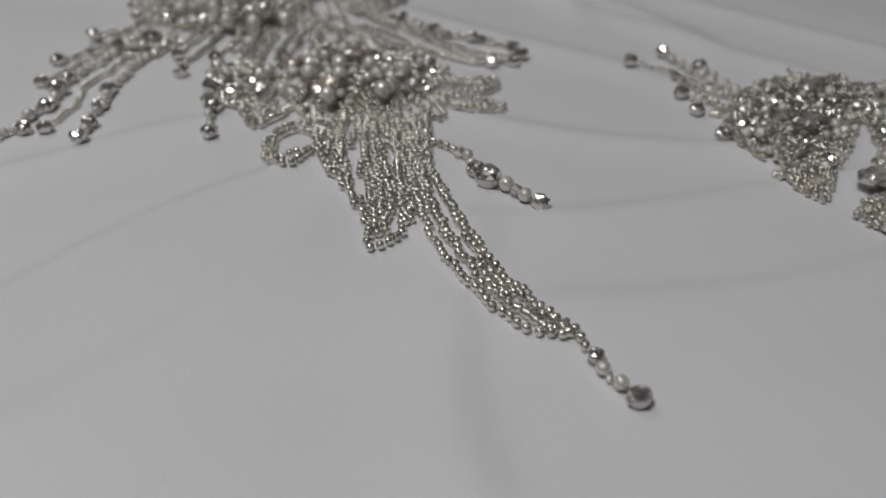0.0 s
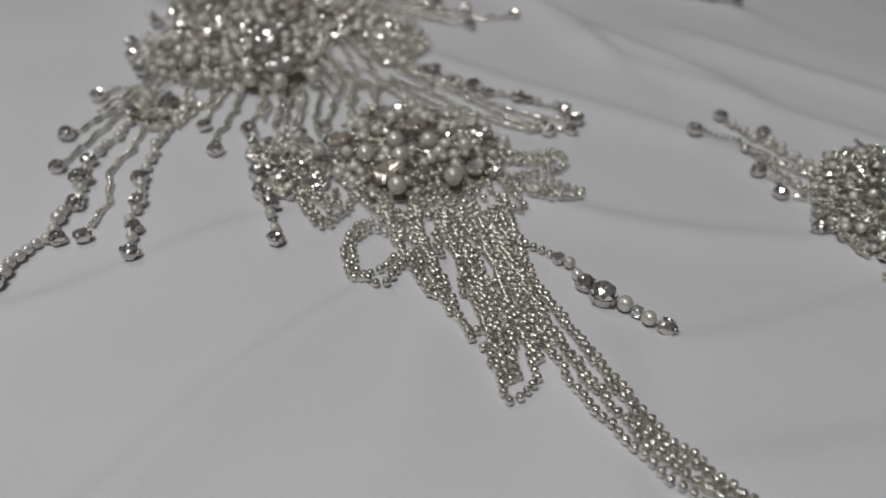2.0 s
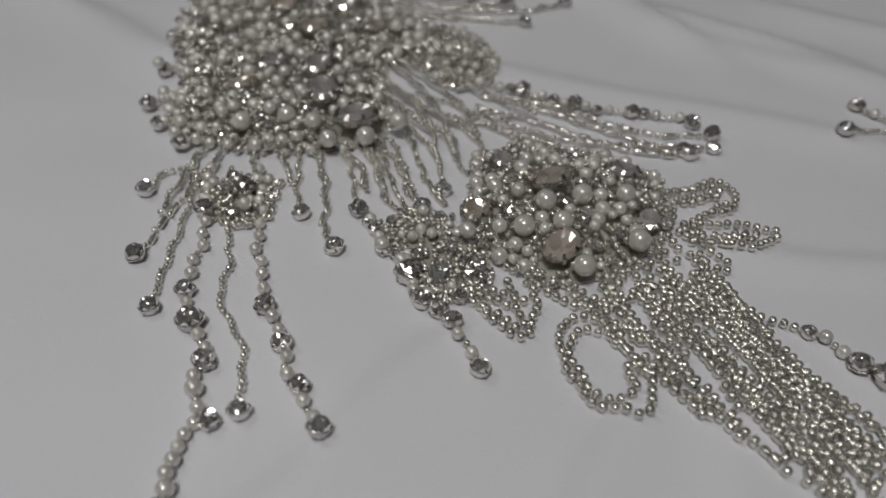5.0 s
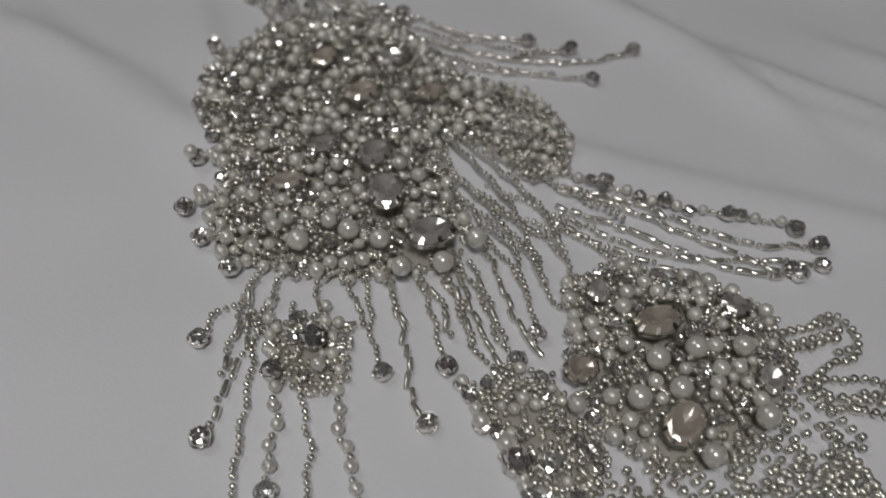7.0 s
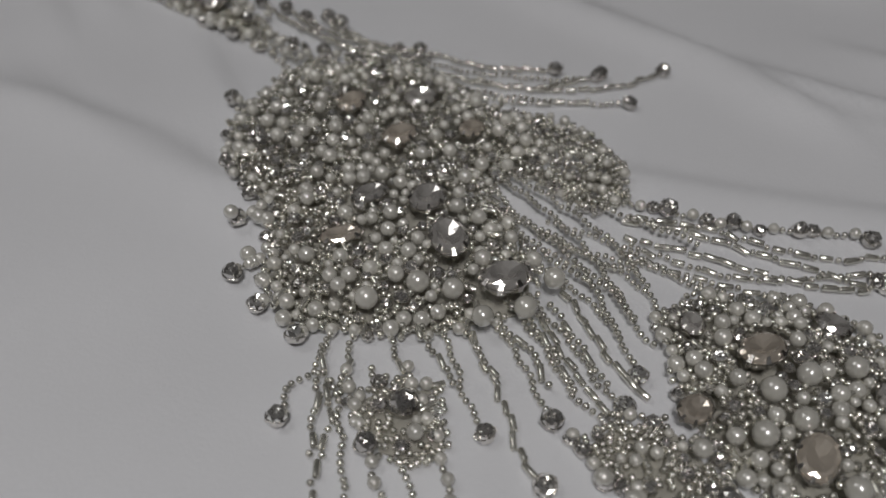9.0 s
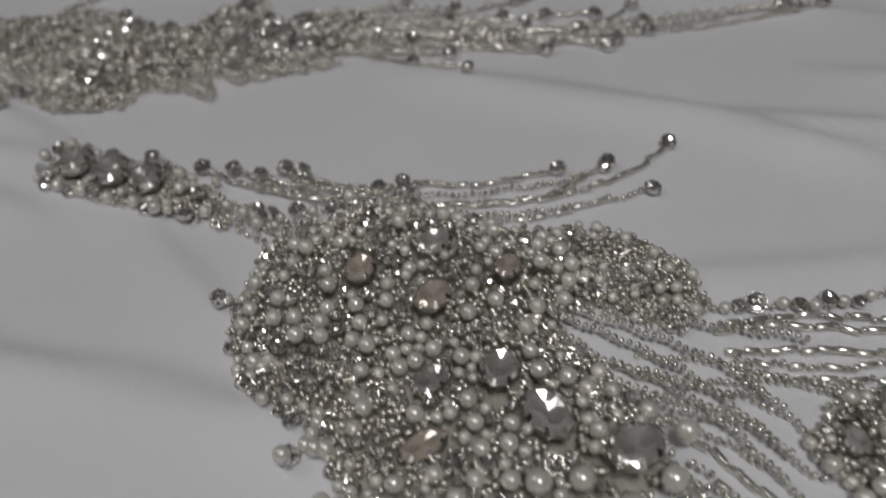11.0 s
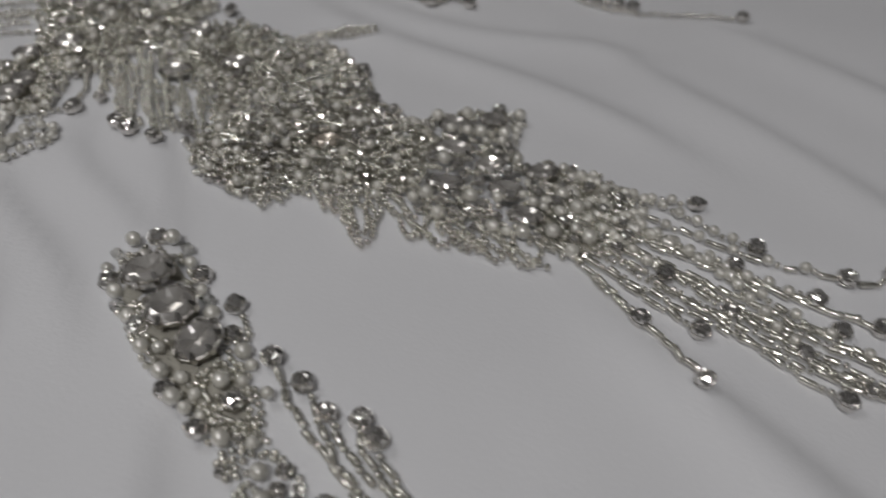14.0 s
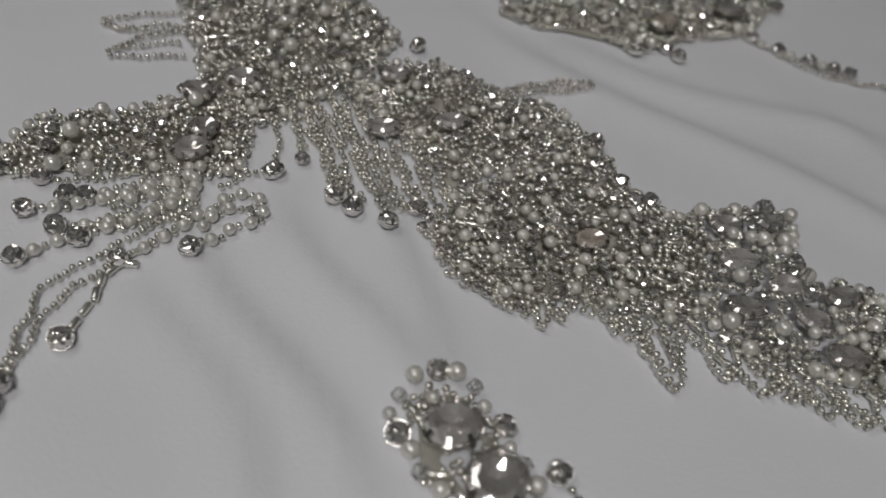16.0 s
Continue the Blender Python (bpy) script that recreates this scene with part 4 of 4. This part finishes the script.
# second applique: fringes on its far side
strand(second, "s", "R", [(-175.3, 661.1), (-186.0, 658.7), (-201.0, 655.7), (-212.6, 656.7)])
strand(second, "ps", "R", [(-174.5, 655.9), (-188.6, 649.5), (-203.7, 645.7), (-215.5, 644.9)])
strand(second, "ps", "R", [(-172.5, 653.8), (-185.3, 651.3), (-201.4, 648.5)])
strand(second, "ps", "R", [(-172.7, 650.7), (-186.6, 647.2), (-205.7, 648.9)])
strand(second, "ps", "R", [(-173.8, 649.6), (-188.1, 640.1), (-198.9, 638.1), (-207.5, 638.1)])
strand(second, "ps", "RpspR", [(-174.0, 647.5), (-190.3, 638.3), (-205.7, 632.9), (-215.8, 628.1)])
strand(second, "s", "R", [(-174.1, 644.2), (-186.2, 635.7), (-198.7, 626.1), (-207.9, 619.3), (-210.9, 609.8), (-213.9, 597.2), (-215.7, 585.6)])
strand(second, "s", "R", [(-172.3, 641.2), (-184.3, 631.2), (-196.9, 621.7), (-206.4, 612.1), (-210.5, 600.7), (-214.3, 591.3)])
strand(second, "ps", "R", [(-172.3, 640.2), (-182.2, 630.8), (-188.9, 627.9), (-192.3, 625.2)])
strand(second, "b", "R", [(-187.1, 623.5), (-193.5, 623.2), (-197.6, 612.7), (-203.1, 601.8)])
strand(second, "ps", "R", [(-173.6, 634.3), (-165.5, 647.0), (-157.4, 644.0), (-158.9, 636.3), (-165.4, 634.1), (-176.0, 626.5)])
strand(second, "ps", "r", [(-171.5, 637.1), (-165.9, 642.1), (-159.7, 640.2)])
strand(second, "s", "R", [(-168.5, 650.5), (-160.8, 655.5), (-154.4, 656.2)])
strand(second, "s", "", [(-174.4, 658.0), (-187.2, 654.6), (-197.0, 650.1)])
strand(second, "s", "", [(-173.0, 646.5), (-183.7, 642.7), (-193.4, 640.7), (-203.1, 638.6)])
strand(second, "ps", "R", [(-224.1, 672.0), (-232.4, 666.8), (-242.1, 657.6)])
strand(second, "ps", "R", [(-221.3, 666.7), (-231.0, 659.8), (-239.0, 646.9)])

# second applique: long strands of bugle and seed beads
strand(second, "s", "R", [(-19.7, 583.0), (-8.9, 564.2), (-4.4, 551.2), (2.0, 535.6)])
strand(second, "sb", "R", [(-17.8, 579.8), (-7.4, 566.5), (5.0, 547.3), (16.4, 530.6)])
strand(second, "b", "R", [(-13.0, 570.4), (-4.0, 554.1), (4.2, 532.3), (7.3, 521.2), (9.5, 512.5)])
strand(second, "ssb", "R", [(-12.7, 582.0), (2.9, 562.8), (18.4, 540.3), (32.6, 516.6), (42.0, 503.0)])
strand(second, "sb", "R", [(-10.5, 581.1), (8.2, 565.2), (26.6, 541.0), (41.1, 516.6), (56.2, 499.7), (60.0, 487.0)])
strand(second, "psb", "R", [(-10.5, 590.6), (3.5, 577.9), (25.4, 557.0), (45.3, 527.9), (60.1, 508.6), (66.5, 488.0)])
strand(second, "ps", "R", [(-9.9, 595.9), (11.7, 575.7), (29.6, 550.3), (39.5, 518.7)])
strand(second, "ps", "R", [(-1.9, 601.4), (15.6, 586.6), (34.4, 578.5)])
strand(second, "ps", "R", [(-0.1, 597.2), (23.4, 579.9), (38.4, 561.8), (43.9, 557.1)])
strand(second, "psb", "RbssR", [(-2.2, 590.7), (19.9, 573.4), (40.9, 554.0), (59.3, 544.1), (67.7, 539.4), (77.0, 541.0)])
strand(second, "ps", "R", [(-6.3, 586.3), (13.4, 569.3), (34.3, 549.0), (51.0, 536.0)])
strand(second, "sb", "R", [(-5.5, 583.2), (16.3, 562.8), (40.8, 542.1), (63.3, 523.6)])
strand(second, "b", "R", [(-3.6, 579.0), (24.3, 558.1), (48.4, 535.2), (70.4, 518.8), (78.2, 509.5)])
strand(second, "sb", "R", [(-4.2, 573.8), (14.3, 555.4), (31.5, 535.2), (49.1, 518.1), (63.3, 505.0)])
strand(second, "s", "R", [(-6.8, 571.7), (9.0, 551.4), (26.6, 534.4), (52.2, 524.3)])
strand(second, "bs", "r", [(-8.6, 566.4), (10.6, 543.9), (27.9, 524.6), (44.3, 508.7), (57.6, 498.1), (65.5, 490.2)])
strand(second, "b", "r", [(1.3, 569.5), (27.7, 544.0), (50.5, 520.2), (71.7, 500.1), (78.5, 492.3)])
strand(second, "ps", "R", [(-0.1, 577.9), (15.0, 551.1)])
strand(second, "ps", "R", [(11.3, 572.5), (34.5, 551.2)])
strand(second, "bs", "R", [(10.3, 564.0), (26.7, 535.4)])
strand(second, "sb", "r", [(11.1, 548.1), (34.9, 522.0), (49.9, 505.1)])
strand(second, "bs", "", [(24.4, 536.7), (47.4, 513.9), (56.8, 502.4)])
strand(second, "b", "R", [(64.2, 511.5), (77.1, 502.9), (93.0, 503.0)])
strand(second, "ps", "R", [(62.2, 506.2), (75.5, 499.9), (86.5, 491.9)])
strand(second, "ps", "R", [(59.2, 502.1), (71.8, 490.7), (80.3, 483.1)])
strand(second, "s", "R", [(55.2, 498.4), (60.4, 488.6)])
strand(second, "psps", "R", [(69.2, 501.3), (82.2, 489.0), (95.8, 477.2), (113.6, 467.3), (127.0, 455.4)])
strand(second, "s", "R", [(66.1, 497.3), (79.2, 486.2), (93.0, 473.5), (105.8, 465.1), (120.2, 455.6), (129.3, 450.1)])
strand(second, "ps", "RpspR", [(83.9, 493.1), (98.9, 482.1), (117.1, 464.9), (128.1, 453.4), (139.7, 444.1)])

# third applique, farther up the sheet
strand(third, "ps", "R", [(-29.4, 727.3), (-27.6, 722.9), (-23.7, 715.2)])
strand(third, "ps", "RR", [(-16.4, 724.2), (-12.4, 717.6), (-8.4, 711.0)])
strand(third, "s", "R", [(35.1, 743.0), (41.8, 743.2), (49.0, 746.6)])
strand(third, "psR", "RR", [(24.1, 732.4), (26.8, 724.5), (34.6, 715.7), (40.6, 711.4), (47.9, 706.2), (56.9, 702.1)])
strand(third, "s", "R", [(33.1, 714.5), (43.4, 703.8), (56.2, 697.7), (73.4, 693.5), (97.9, 687.9)])
strand(third, "s", "", [(-63.7, 751.4), (-55.4, 741.1), (-44.0, 736.4), (-32.7, 739.4)])

# fourth applique, beside the first one
strand(fourth, "s", "R", [(107.1, 279.7), (94.4, 293.5), (86.6, 310.6), (72.0, 313.0)])
strand(fourth, "ps", "R", [(111.6, 285.8), (100.3, 301.7), (93.4, 312.3), (87.3, 326.6)])
strand(fourth, "ps", "R", [(107.1, 279.7), (103.2, 297.8), (98.6, 313.2)])
strand(fourth, "ps", "R", [(107.9, 272.3), (96.3, 276.8), (85.6, 285.7)])
strand(fourth, "b", "R", [(106.8, 266.2), (97.1, 268.6), (88.2, 272.7)])
strand(fourth, "sb", "r", [(106.5, 259.8), (99.1, 270.4), (93.3, 283.8), (86.1, 299.3)])
strand(fourth, "s", "R", [(108.3, 256.9), (101.5, 257.2), (90.7, 250.1)])
strand(fourth, "s", "R", [(104.9, 248.7), (101.1, 253.1), (99.3, 255.3)])
strand(fourth, "b", "", [(93.5, 257.3), (98.1, 243.0), (106.6, 237.3), (112.3, 232.1)])
strand(fourth, "sb", "", [(113.8, 272.3), (101.2, 283.2), (93.1, 290.4)])
strand(fourth, "s", "", [(104.8, 233.3), (106.3, 224.0), (110.8, 221.2)])
strand(fourth, "s", "", [(101.5, 229.6), (103.1, 222.0), (109.1, 216.5)])
strand(fourth, "s", "", [(102.1, 224.9), (103.0, 218.5), (106.4, 212.5)])

for heap_owner in (first, second, third, fourth):
    if heap_owner.name in spare_pearls:
        spare_pearls[heap_owner.name].done("pearl_filling", PEARLS, "stuff")
